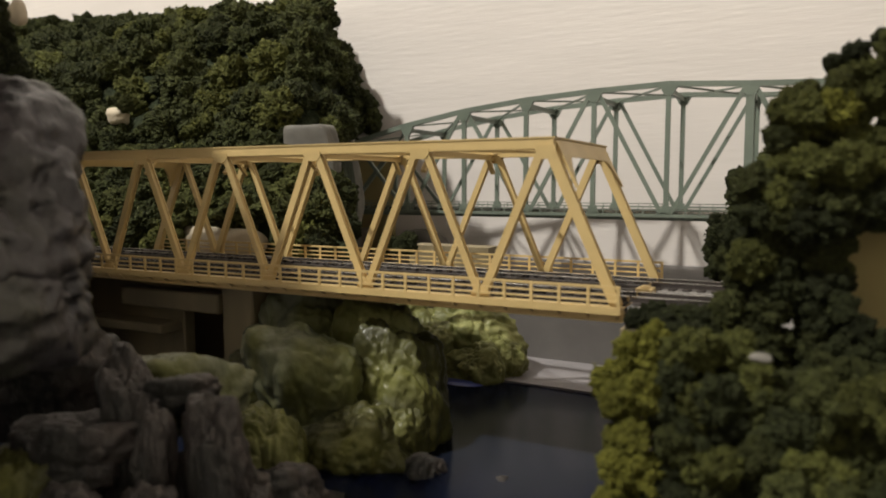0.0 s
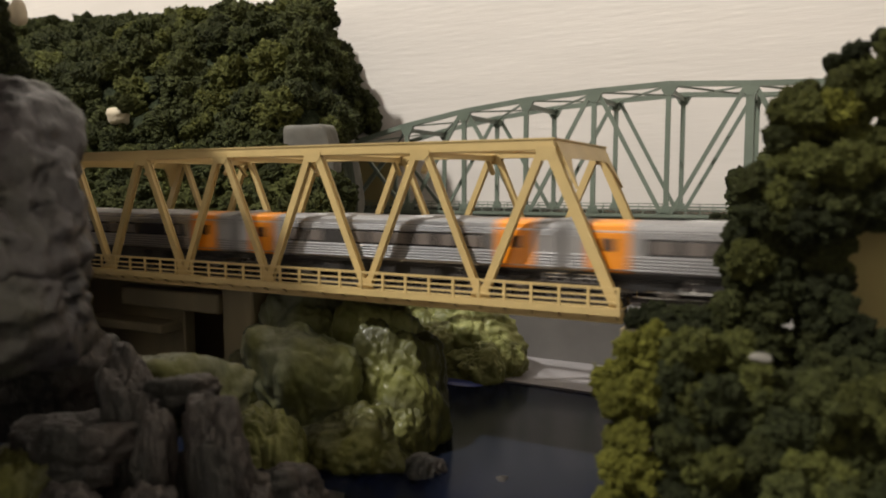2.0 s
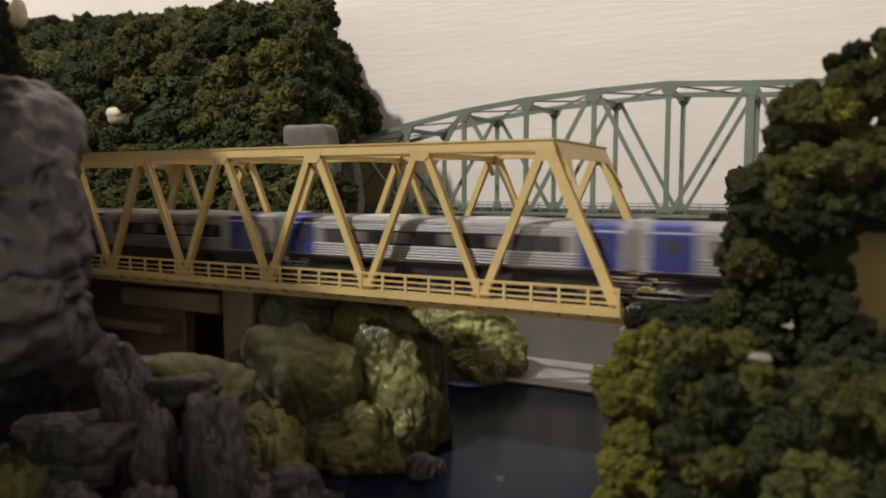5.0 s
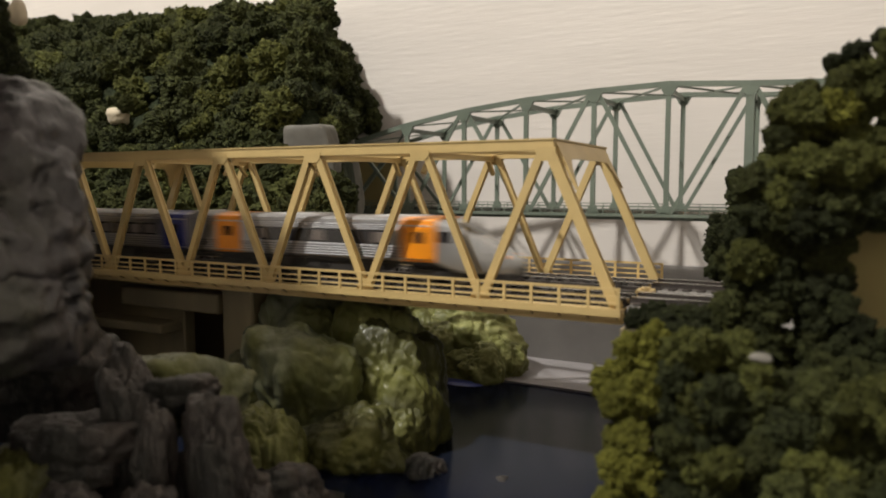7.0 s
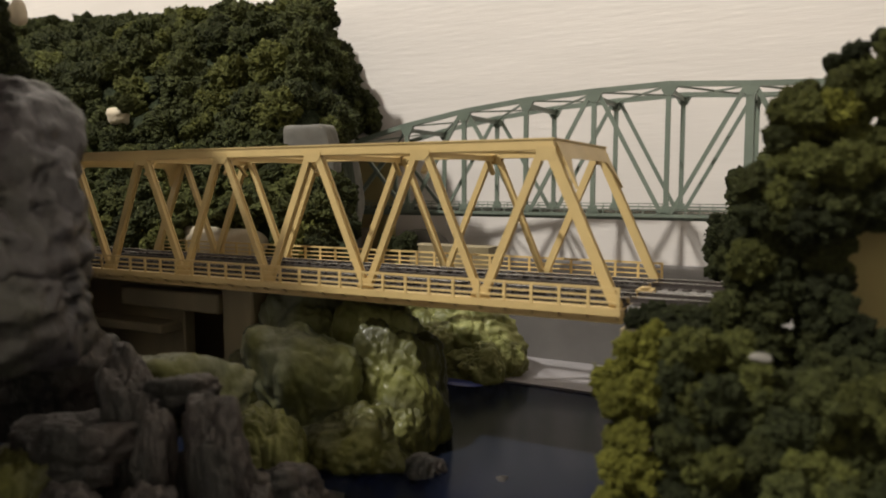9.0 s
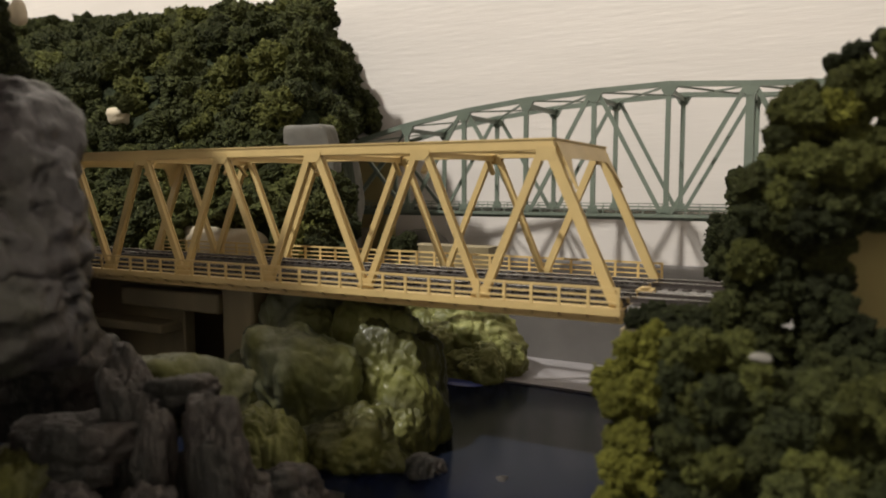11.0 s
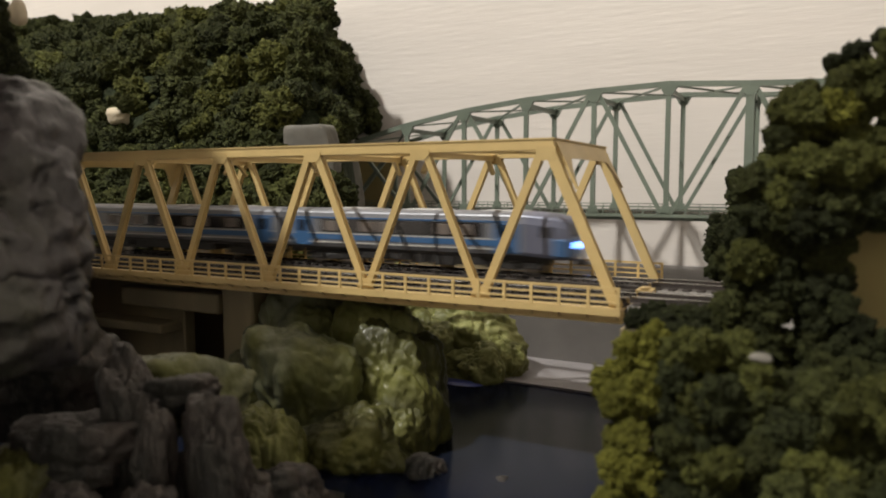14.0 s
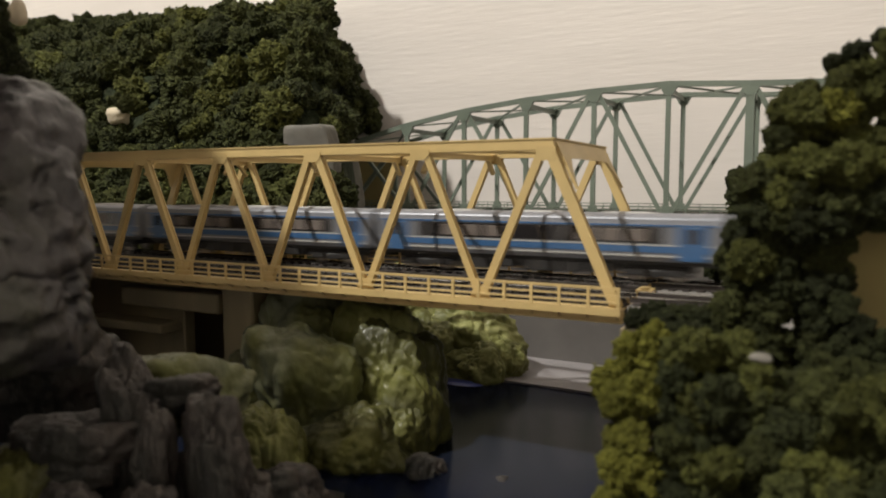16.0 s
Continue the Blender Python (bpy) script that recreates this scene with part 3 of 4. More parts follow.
def make_silver_car(length, doors, nose=0, accent=None, seed=1, gang=True):
    """A ribbed silver carriage from x = 0 to length. nose: -1 tapers the end at 0, +1 the end at length."""
    car = thing("train_car", "silver ribbed express carriage with bold painted doors", "train car", "silver express train")
    x0, x1 = 1.6, length - 1.6
    prof = car_profile(HALF, LOW, SIDE_TOP, CROWN)
    body_a = x0 + (30 if nose < 0 else 0)
    body_b = x1 - (30 if nose > 0 else 0)
    part("body", sweep(B(), [(body_a, prof), (body_b, prof)]), SILVER, car)
    roof = [(y, z + 0.06) for y, z in prof if z > SIDE_TOP + 0.3]
    part("roof", sweep(B(), [(body_a + 0.1, roof), (body_b - 0.1, roof)]), ROOF_GREY, car, "matt grey carriage roof")
    # horizontal ribs of the lower side and under the eaves
    bm = B()
    for sy in (-1, 1):
        # darker panels put the shade between the bright ribs into colour
        part("rib_panel", box(B(), body_a + 0.3, body_b - 0.3, sy * HALF - 0.06, sy * HALF + 0.06, 3.0, 7.4), RIB_SHADE, car, "lower side panel coloured as shade between ribs")
        part("rib_panel", box(B(), body_a + 0.3, body_b - 0.3, sy * HALF - 0.06, sy * HALF + 0.06, 12.4, 14.7), RIB_SHADE, car, "upper side panel coloured as shade between ribs")
        for z in (3.5, 4.4, 5.3, 6.2, 7.1, 12.7, 13.4, 14.1):
            box(bm, body_a + 0.4, body_b - 0.4, sy * (HALF + 0.05) - 0.32, sy * (HALF + 0.05) + 0.32, z - 0.28, z + 0.28, 0.12)
    part("side_ribs", bm, SILVER, car)
    # painted door sections, as a skin a little proud of the body
    skin = car_profile(HALF + 0.42, LOW - 0.05, SIDE_TOP, CROWN + 0.1)
    marks = []
    for xc, w, paint in doors:
        part("door_band", sweep(B(), [(xc - w / 2, skin), (xc + w / 2, skin)]), paint, car)
        make_door(car, xc, w, paint, HALF)
        marks.append((xc - w / 2, xc + w / 2))
    # window band between the door sections
    rnd = random.Random(seed)
    wa, wb = body_a + 9, body_b - 9
    if marks:
        lefts = [m[1] for m in marks if m[1] < length / 2]
        rights = [m[0] for m in marks if m[0] > length / 2]
        wa = max(lefts) + 4 if lefts else wa
        wb = min(rights) - 4 if rights else wb
    for sy in (-1, 1):
        y = sy * (HALF + 0.08)
        band = part("window_band", box(B(), wa, wb, y - 0.16, y + 0.16, 7.6, 12.3, 0.1), GLASS_DARK, car, "dark glazed window band")
        x = wa + 2.0
        while x + 6 < wb:
            part("window", box(B(), x, x + 6.2, y - 0.22, y + 0.22, 8.2, 11.8, 0.1), SEAT_LIGHT if rnd.random() < 0.7 else GLASS_DARK, band)
            x += 8.6
    # roof units
    for k in range(2):
        xc = length * (0.34 + 0.32 * k)
        part("roof_unit", box(B(), xc - 9, xc + 9, -5, 5, CROWN - 0.8, CROWN + 0.25, 0.3), SILVER_DARK, car)
    if nose:
        s = nose
        tip = 3.6 if nose < 0 else length - 3.6
        root = body_a if nose < 0 else body_b
        st = []
        for k in range(13):
            u = k / 12
            x = root + (tip - root) * u
            narrow = 1 - 0.52 * u ** 2.6
            roof_u = 1 - 0.97 * (max(0.0, u - 0.22) / 0.78) ** 1.45
            sec = []
            for y, z in prof:
                zz = LOW - 3.0 * min(1, u * 3) + (z - LOW) * (0.20 + 0.80 * roof_u) if z > LOW + 0.1 else LOW - 3.0 * min(1, u * 3)
                sec.append((y * narrow, zz))
            st.append((x, sec))
        part("nose", sweep(B(), st), NOSE_GREY, car, "pale grey streamlined nose", smooth=True)
        # dark windscreen lying on the slope, and the side cab window
        wst = []
        for k in range(3, 7):
            x, sec = st[k]
            zs = max(z for _, z in sec)
            ys = max(y for y, _ in sec)
            wst.append((x, [(-ys * 0.62, zs - 1.6), (-ys * 0.5, zs + 0.15), (0, zs + 0.32), (ys * 0.5, zs + 0.15), (ys * 0.62, zs - 1.6)]))
        part("windscreen", sweep(B(), wst), GLASS_DARK, car, "dark sloping windscreen")
        for sy in (-1, 1):
            x, sec = st[1]
            part("cab_window", box(B(), min(x, x + s * 5), max(x, x + s * 5), sy * 8.9 - 0.5, sy * 8.9 + 0.4, 9.0, 12.6, 0.2), GLASS_DARK, car)
            xl, _ = st[10]
            part("marker_lamp", box(B(), xl - 1.5, xl + 1.5, sy * 5.0 - 0.9, sy * 5.0 + 0.9, 4.2, 5.4, 0.3), accent or ORANGE, car)
        part("skirt", box(B(), min(root, tip) + 2, max(root, tip) - 2, -6.0, 6.0, -2.6, 0.4, 0.6), UNDER, car)
    make_under(car, x0 + (14 if nose < 0 else 0), x1 - (14 if nose > 0 else 0), seed)
    make_bogie(car, 22.0 + (8 if nose < 0 else 0))
    make_bogie(car, length - 22.0 - (8 if nose > 0 else 0))
    # gangway bellows
    for end, xa in ((-1, 0.2), (1, length - 0.2)):
        if nose != end:
            part("gangway", box(B(), min(xa, xa - end * 1.6), max(xa, xa - end * 1.6), -7.6, 7.6, 3.0, 17.5, 0.3), SILVER_DARK, car)
    return car


def make_blue_car(length, front=False, seed=5):
    """A pale grey carriage with a light blue waist stripe and doors. The front end, if any, is at x = length."""
    car = thing("train_car", "pale grey carriage with light blue stripe and doors", "train car", "blue striped train")
    x0, x1 = 1.4, length - (6.0 if front else 1.4)
    prof = car_profile(HALF, LOW, 15.2, 17.8)
    if front:
        st = []
        for k in range(8):
            u = k / 7
            x = x1 - 17 + 17 * u
            sec = []
            for y, z in prof:
                zz = LOW - 1.2 * u + (z - LOW) * (1 - 0.08 * u ** 4) if z > LOW + 0.1 else LOW - 1.2 * u
                sec.append((y * (1 - 0.16 * u ** 4), zz))
            st.append((x, sec))
        part("body", sweep(B(), [(x0, prof), (x1 - 17.0, prof)]), GREY_CAR, car)
        part("cab", sweep(B(), st), CAB_GREY, car, "blunt blue grey cab")
        part("cab_front", box(B(), x1 - 0.8, x1 + 0.6, -7.5, 7.5, 2.0, 9.0, 0.5), SKY_BLUE, car, "light blue cab front")
        for sy in (-1, 1):
            part("cab_side_panel", box(B(), x1 - 6.0, x1 - 0.9, sy * 8.4 - 0.9, sy * 8.4 + 0.7, 2.4, 8.6, 0.4), SKY_BLUE, car, "light blue cab side panel")
        part("windscreen", box(B(), x1 - 1.2, x1 + 0.5, -6.2, 6.2, 9.4, 14.0, 0.5), GLASS_DARK, car)
        for sy in (-1, 1):
            part("headlight", box(B(), x1 - 1.0, x1 + 1.1, sy * 2.7 - 1.8, sy * 2.7 + 1.8, 5.2, 7.2, 0.3), HEADLIGHT, car, "glowing blue white headlight")
            part("cab_window", box(B(), x1 - 10.0, x1 - 6.5, sy * 9.15 - 0.3, sy * 9.15 + 0.2, 9.0, 12.8, 0.2), GLASS_DARK, car)
    else:
        part("body", sweep(B(), [(x0, prof), (x1, prof)]), GREY_CAR, car)
    da, db = 10.5, length - (29.0 if front else 10.5)
    rnd = random.Random(seed)
    for sy in (-1, 1):
        y = sy * (HALF + 0.05)
        part("waist_stripe", box(B(), x0 + 3, x1 - (20 if front else 3), y - 0.12, y + 0.12, 5.5, 7.6), SKY_BLUE, car, "light blue stripe")
        part("trim_line", box(B(), x0 + 3, x1 - (20 if front else 3), y - 0.14, y + 0.14, 7.72, 8.1), WHITE_NOSE, car, "white trim line")
        part("trim_line", box(B(), x0 + 3, x1 - (20 if front else 3), y - 0.14, y + 0.14, 4.2, 4.6), WHITE_NOSE, car, "white trim line")
        part("eaves_stripe", box(B(), x0 + 2, x1 - (20 if front else 2), y - 0.12, y + 0.12, 13.9, 14.5), SKY_BLUE, car, "light blue eaves stripe")
        for xc in (da, db):
            d = part("door", box(B(), xc - 4.4, xc + 4.4, y - 0.3, y + 0.3, LOW + 0.4, 13.7, 0.12), SKY_BLUE, car, "light blue door")
            part("door_pane", box(B(), xc - 2.0, xc + 2.0, y - 0.38, y + 0.38, 8.6, 13.2, 0.1), GLASS_DARK, d)
        band = part("window_band", box(B(), da + 9, db - 9, y - 0.16, y + 0.16, 8.5, 13.6, 0.1), GLASS_DARK, car, "dark glazed window band")
        x = da + 11
        while x + 7 < db - 9:
            part("window", box(B(), x, x + 6.4, y - 0.22, y + 0.22, 9.0, 13.0, 0.1), SEAT_LIGHT if rnd.random() < 0.6 else GLASS_DARK, band)
            x += 8.4
        part("small_window", box(B(), 6.0, 9.5, y - 0.2, y + 0.2, 9.4, 12.8, 0.1), GLASS_DARK, car)
    for k in range(3):
        xc = length * (0.25 + 0.25 * k)
        part("roof_unit", box(B(), xc - 8, xc + 8, -4.6, 4.6, 17.2, 18.1, 0.3), SILVER_DARK, car)
    make_under(car, x0, x1, seed)
    make_bogie(car, 22.0)
    make_bogie(car, length - (28.0 if front else 22.0))
    for end, xa in ((-1, 0.2), (1, length - 0.2)):
        if not (front and end > 0):
            part("gangway", box(B(), min(xa, xa - end * 1.6), max(xa, xa - end * 1.6), -5.0, 5.0, 3.0, 15.5, 0.3), UNDER, car)
    return car


L_END, L_MID = 135.0, 126.0


def make_silver_train():
    cars = []
    at = 0.0
    plan = [(L_END, [(36.5, 13, RED), (L_END - 15, 12, ORANGE)], -1, RED),
            (L_MID, [(13, 12, ORANGE), (L_MID - 15, 12, ORANGE)], 0, None),
            (L_MID, [(13, 12, ORANGE), (L_MID - 10, 12, ORANGE)], 0, None),
            (L_MID, [(10, 12, BLUE), (L_MID - 10, 12, BLUE)], 0, None),
            (L_MID, [(28, 12, BLUE), (L_MID - 17, 12, BLUE)], 0, None),
            (L_MID, [(10, 12, BLUE), (L_MID - 10, 12, BLUE)], 0, None),
            (L_MID, [(10, 12, BLUE), (L_MID - 10, 12, BLUE)], 0, None),
            (L_END, [(18, 12, ORANGE), (L_END - 36, 12, ORANGE)], 1, ORANGE)]
    for k, (length, doors, nose, accent) in enumerate(plan):
        car = make_silver_car(length, doors, nose, accent, seed=10 + k)
        cars.append((car, at))
        at += length
    return cars


def make_blue_train():
    cars = []
    at = 0.0
    for k in range(5):
        length = 129.0 if k == 0 else 128.0
        car = make_blue_car(length, front=(k == 0), seed=40 + k)
        at -= length
        cars.append((car, at))
    return cars


SILVER_TRAIN = make_silver_train()
BLUE_TRAIN = make_blue_train()


# ---------------------------------------------------------------- rocks
def make_rock(name, centre, size, seed, material, label, rough=0.2, fold=0.0, detail=4, turn=0.0, facets=26, sharp=6.5, strata=0.0, category="rock", lumps=0.0):
    """A boulder of many blunt facets, worn round and roughened at three scales."""
    rnd = random.Random(seed * 31 + 7)
    planes = []
    for _ in range(facets):
        n = Vector((rnd.gauss(0, 1), rnd.gauss(0, 1), rnd.gauss(0, 1))).normalized()
        planes.append((n, rnd.uniform(0.72, 1.0)))
    if not lumps:
        for n in ((1, 0, 0), (-1, 0, 0), (0, 1, 0), (0, -1, 0), (0, 0, 1), (0, 0, -1)):
            planes.append((Vector(n), rnd.uniform(0.86, 1.0)))
    bm = B()
    bmesh.ops.create_icosphere(bm, subdivisions=detail, radius=1.0)
    off = Vector((seed * 7.13, seed * 3.7, seed * 1.9))
    spin = Matrix.Rotation(radians(turn), 3, "Z")
    for v in bm.verts:
        d = v.co.normalized()
        total = 0.0
        for n, c in planes:
            q = d.dot(n) / c
            if q > 0:
                total += q ** sharp
        r = total ** (-1.0 / sharp)
        h = noise.noise(d * 1.4 + off) * rough * 0.7 + noise.noise(d * 3.3 + off) * rough * 0.30
        h += noise.noise(d * 8 + off) * rough * 0.16 + noise.noise(d * 19 + off) * rough * 0.06
        if strata:
            s = d.x * 0.5 + d.z * 0.85
            h += strata * noise.noise(Vector((s * 8, d.y * 2.2, (d.x - d.z) * 1.6)) + off) + 0.5 * strata * noise.noise(Vector((s * 19, d.y * 5, (d.x - d.z) * 3.5)) + off)
        if lumps:
            q = Vector((d.x, d.y, d.z * 0.7)) * 1.5 + off
            h += lumps * (0.55 - noise.voronoi(q)[0][0]) + 0.4 * lumps * (0.5 - noise.voronoi(q * 2.6)[0][0])
        if fold:
            h -= fold * (1 - min(1.0, 5 * abs(noise.noise(Vector((d.x * 2.6, d.y * 2.6, d.z * 0.8)) + off))))
        v.co = spin @ Vector((d.x * size[0], d.y * size[1], d.z * size[2])) * (r * 1.08 + h)
    ob = part(name, bm, material, smooth=True)
    ob.location = Vector(centre) * MM
    return tagged(ob, label, category)


make_rock("boulder", (-120.5, -108, 23), (42, 30, 38), 1, ROCK_GREY, "large grey plaster boulder with glossy varnish", 0.24, 0.05, 6, strata=0.045)
make_rock("boulder", (-107.5, -108, 8), (30, 22, 22), 3, ROCK_GREY, "grey plaster boulder wedged under a larger one", 0.2, 0.05, 6, strata=0.04)
make_rock("boulder", (-115, -109, -5), (26, 20, 13), 4, ROCK_GREY, "low grey plaster boulder over the river bank", 0.2, 0.05, 5, strata=0.04)
make_rock("boulder", (-138, -118, -22), (32, 26, 34), 2, ROCK_GREY, "grey plaster boulder standing in the river", 0.2, 0.05, 6, strata=0.045)
R_G = "river boulders"
MOSSY, PALE_WORDS, OLIVE_WORDS = ("mossy yellow green plaster boulder with glossy varnish in the river", "pale grey green plaster boulder with glossy varnish in the river",
                                  "dark olive plaster boulder with pale glossy patches in the river")
for seed, c, s, m in (
        # the heap under the yellow bridge
        (11, (-124, 27, -36), (36, 24, 26), ROCK_PALE), (12, (-100, -4, -42), (26, 19, 24), ROCK_PALE), (13, (-79, 7, -42), (25, 21, 31), ROCK_OLIVE),
        (14, (-95, 23, -33), (28, 20, 24), ROCK_GREEN), (18, (-95, -34, -56), (16, 13, 22), ROCK_GREEN), (21, (-76, -16, -55), (22, 16, 17), ROCK_OLIVE),
        (22, (-128, 4, -50), (25, 20, 27), ROCK_OLIVE), (27, (-70, -2, -54), (14, 13, 17), ROCK_OLIVE), (28, (-150, 44, -32), (25, 18, 21), ROCK_PALE),
        # the heap against the far bank
        (15, (-95, 101, -46), (32, 22, 26), ROCK_GREEN), (16, (-128, 92, -42), (29, 22, 29), ROCK_GREEN), (17, (-168, 88, -40), (28, 20, 28), ROCK_PALE),
        (23, (-108, 85, -50), (24, 17, 24), ROCK_GREEN), (26, (-78, 87, -54), (17, 13, 14), ROCK_GREEN), (29, (-146, 76, -46), (20, 16, 22), ROCK_OLIVE),
        (48, (-73, 96, -53), (16, 14, 17), ROCK_GREEN), (49, (-94, 86, -56), (25, 16, 17), ROCK_GREEN),
        # low stones in the water
        (19, (-55, -12, -60), (12, 9, 8), ROCK_BARK), (20, (-30, -9, -60), (4, 4, 3.4), ROCK_BARK)):
    words = {ROCK_GREEN: MOSSY, ROCK_PALE: PALE_WORDS, ROCK_OLIVE: OLIVE_WORDS}.get(m, "small dark stone lying low in the river")
    ob = make_rock("boulder", c, s, seed, m, words, 0.26, 0.05, 6, facets=34, sharp=5.5, lumps=0.06)
    ob["group"] = R_G
for seed, c, s in ((24, (-87, 86, -62), (36, 25, 6.8)), (25, (-94, 24, -64), (34, 22, 7))):
    make_rock("shore_stone", c, s, seed, SHORE_BLUE, "deep blue painted stone at the water line", 0.25, 0, 4)
BARK_WORDS = "dark brown cork bark rock piled on the river bank"
for seed, c, s, turn, m in (
        (31, (-96, -80, -32), (8, 7, 21), 20, ROCK_BARK), (32, (-71, -79, -37), (10.5, 7, 18), -15, ROCK_BARK), (33, (-102, -90, -35), (15, 8, 10), 40, ROCK_BARK),
        (34, (-85, -86, -38), (5, 5, 14), 10, ROCK_BARK), (35, (-112, -97, -42), (11, 8, 11), 0, ROCK_OLIVE), (36, (-101, -60, -29), (18, 13, 12), 0, ROCK_PALE),
        (37, (-136, -74, -24), (18, 12, 16), 30, ROCK_BARK), (38, (-70, -58, -52), (12, 9, 9), 60, ROCK_BARK), (39, (-86, -74, -50), (20, 14, 14), 0, ROCK_BARK),
        (41, (-88, -72, -23), (9.5, 6, 5), 35, ROCK_BARK), (42, (-62, -76, -50), (5, 4, 10), 70, ROCK_BARK), (43, (-108, -70, -34), (7, 6, 15), -30, ROCK_BARK),
        (44, (-92, -100, -44), (9, 6, 9), 15, ROCK_BARK), (45, (-78, -92, -44), (6, 5, 8), 50, ROCK_BARK), (46, (-118, -84, -46), (12, 9, 10), 0, ROCK_BARK), (47, (-104, -70, -60), (52, 42, 11), 0, ROCK_BARK),
        # tall unseen cliff left of view, added to shade the bridge's left end
        (40, (-268, -54, 60), (74, 17, 170), 0, ROCK_BARK)):
    words = {ROCK_OLIVE: "olive mossy rock at the foot of the bank", ROCK_PALE: "smooth grey green plaster mound on the bank"}.get(m, BARK_WORDS)
    ob = make_rock("bark_rock", c, s, seed, m, words, 0.30, 0.10, 5, turn, 12, 9.0, 0.08)
    ob["group"] = "bank rocks"

# plaster outcrops and boards round the far hill
make_rock("outcrop", (-186, 112, 38), (15, 8, 21), 58, GREY_PLASTER, "smooth grey plaster block on the hill flank", 0.05, 0.02, 5, 0, 5, 16.0)
make_rock("outcrop", (-224, 81, -7), (30, 9, 12), 51, PLASTER, "bare cream plaster outcrop at the hill foot", 0.12, 0.03, 5, 0, 10, 14.0)
make_rock("outcrop", (-170, 83, -7), (15, 8, 10), 52, ROCK_PALE, "pale green plaster outcrop beside the track", 0.2, 0, 4)
make_rock("outcrop", (-341, 114, 70), (9.5, 7, 6.5), 53, PLASTER, "bare cream plaster patch on the hill", 0.15, 0, 4)
make_rock("outcrop", (-251, 206, 26), (27, 15, 46), 54, GREY_PLASTER, "grey plaster block above the bridge mouth", 0.05, 0.02, 5, 0, 5, 16.0)
make_rock("outcrop", (-160.5, -62, 77.5), (3.3, 3, 4.6), 57, PLASTER, "cream plaster knob on the unseen shading cliff edge", 0.2, 0, 3)
make_rock("outcrop", (34, 98, -20), (15, 10, 30), 55, ROCK_PALE, "pale green plaster outcrop beside the track", 0.2, 0, 4)
slab("hill_board", -336, -278, 345, 349, -35.9, 56, BOARD, "plain ochre board at the bridge mouth", "board")
make_rock("outcrop", (-252, 352, -34), (34, 12, 22), 56, GREY_PLASTER, "pale grey plaster hump at the foot of the wall", 0.1, 0, 4)
slab("tan_board", -142, -96, 134, 148, -35.9, -5, TAN_WOOD, "tan wooden board on the river bank", "board")
slab("scenery_board", 50, 110, -14, -11, -69, 20, BOARD, "plain ochre board among the trees", "board")


# ---------------------------------------------------------------- foam foliage
def foam_mesh(name, seed, material, crumbs=170):
    """One clump of torn foam, radius about one: domed lumps on lumps, with ragged crumbs on them."""
    rnd = random.Random(seed)
    off = Vector((seed * 5.31, seed * 2.77, seed * 8.13))

    def reach(d):
        r = 0.80 + 0.16 * noise.noise(d * 1.3 + off)
        r += 0.46 * (0.42 - noise.voronoi(d * 1.55 + off)[0][0])
        q = d * (0.6 + r)
        r += 0.22 * (0.42 - noise.voronoi(q * 3.6 + off)[0][0])
        r += 0.13 * (0.42 - noise.voronoi(q * 8.0 + off)[0][0])
        return r + 0.07 * noise.noise(q * 15 + off)

    ball = B()
    bmesh.ops.create_icosphere(ball, subdivisions=5, radius=1.0)
    verts = [v.co.normalized() for v in ball.verts]
    faces = [[v.index for v in f.verts] for f in ball.faces]
    ball.free()
    verts = [d * reach(d) for d in verts]
    base = B()
    bmesh.ops.create_icosphere(base, subdivisions=1, radius=1.0)
    bv = [v.co.copy() for v in base.verts]
    bf = [[v.index for v in f.verts] for f in base.faces]
    base.free()
    for _ in range(crumbs):
        d = Vector((rnd.gauss(0, 1), rnd.gauss(0, 1), rnd.gauss(0, 1))).normalized()
        p = d * reach(d) * rnd.uniform(0.97, 1.05)
        s = rnd.uniform(0.025, 0.075)
        rot = Euler((rnd.uniform(0, 6), rnd.uniform(0, 6), rnd.uniform(0, 6))).to_matrix()
        st = Vector((rnd.uniform(0.6, 1.7), rnd.uniform(0.6, 1.4), rnd.uniform(0.5, 1.2)))
        n0 = len(verts)
        for q in bv:
            verts.append(p + rot @ Vector((q.x * st.x, q.y * st.y, q.z * st.z)) * (s * rnd.uniform(0.5, 1.35)))
        faces += [[i + n0 for i in f] for f in bf]
    me = bpy.data.meshes.new(name)
    me.from_pydata([tuple(v) for v in verts], [], faces)
    me.materials.append(material)
    return me


FOAM = {key: [foam_mesh("foam_clump", seed + 10 * k, m) for k in range(3)]
        for key, seed, m in (("dark", 1, FOAM_DARK), ("mid", 2, FOAM_MID), ("moss", 4, FOAM_MOSS), ("olive", 3, FOAM_OLIVE))}
FOAM_LABEL = {"dark": "dark green torn foam foliage clump", "mid": "green torn foam foliage clump",
              "moss": "moss green torn foam foliage clump", "olive": "yellow olive torn foam foliage clump"}


def clump(x, y, z, r, key, rnd, group, where):
    ob = new("foliage_clump", rnd.choice(FOAM[key]))
    ob.matrix_basis = Matrix.LocRotScale(Vector((x, y, z)) * MM, Euler((rnd.uniform(0, 6), rnd.uniform(0, 6), rnd.uniform(0, 6))),
                                         Vector((r, r * rnd.uniform(0.85, 1.1), r * rnd.uniform(0.75, 1.0))) * MM)
    return tagged(ob, FOAM_LABEL[key] + " " + where, "foliage", group)


FAR_CLUMPS = []


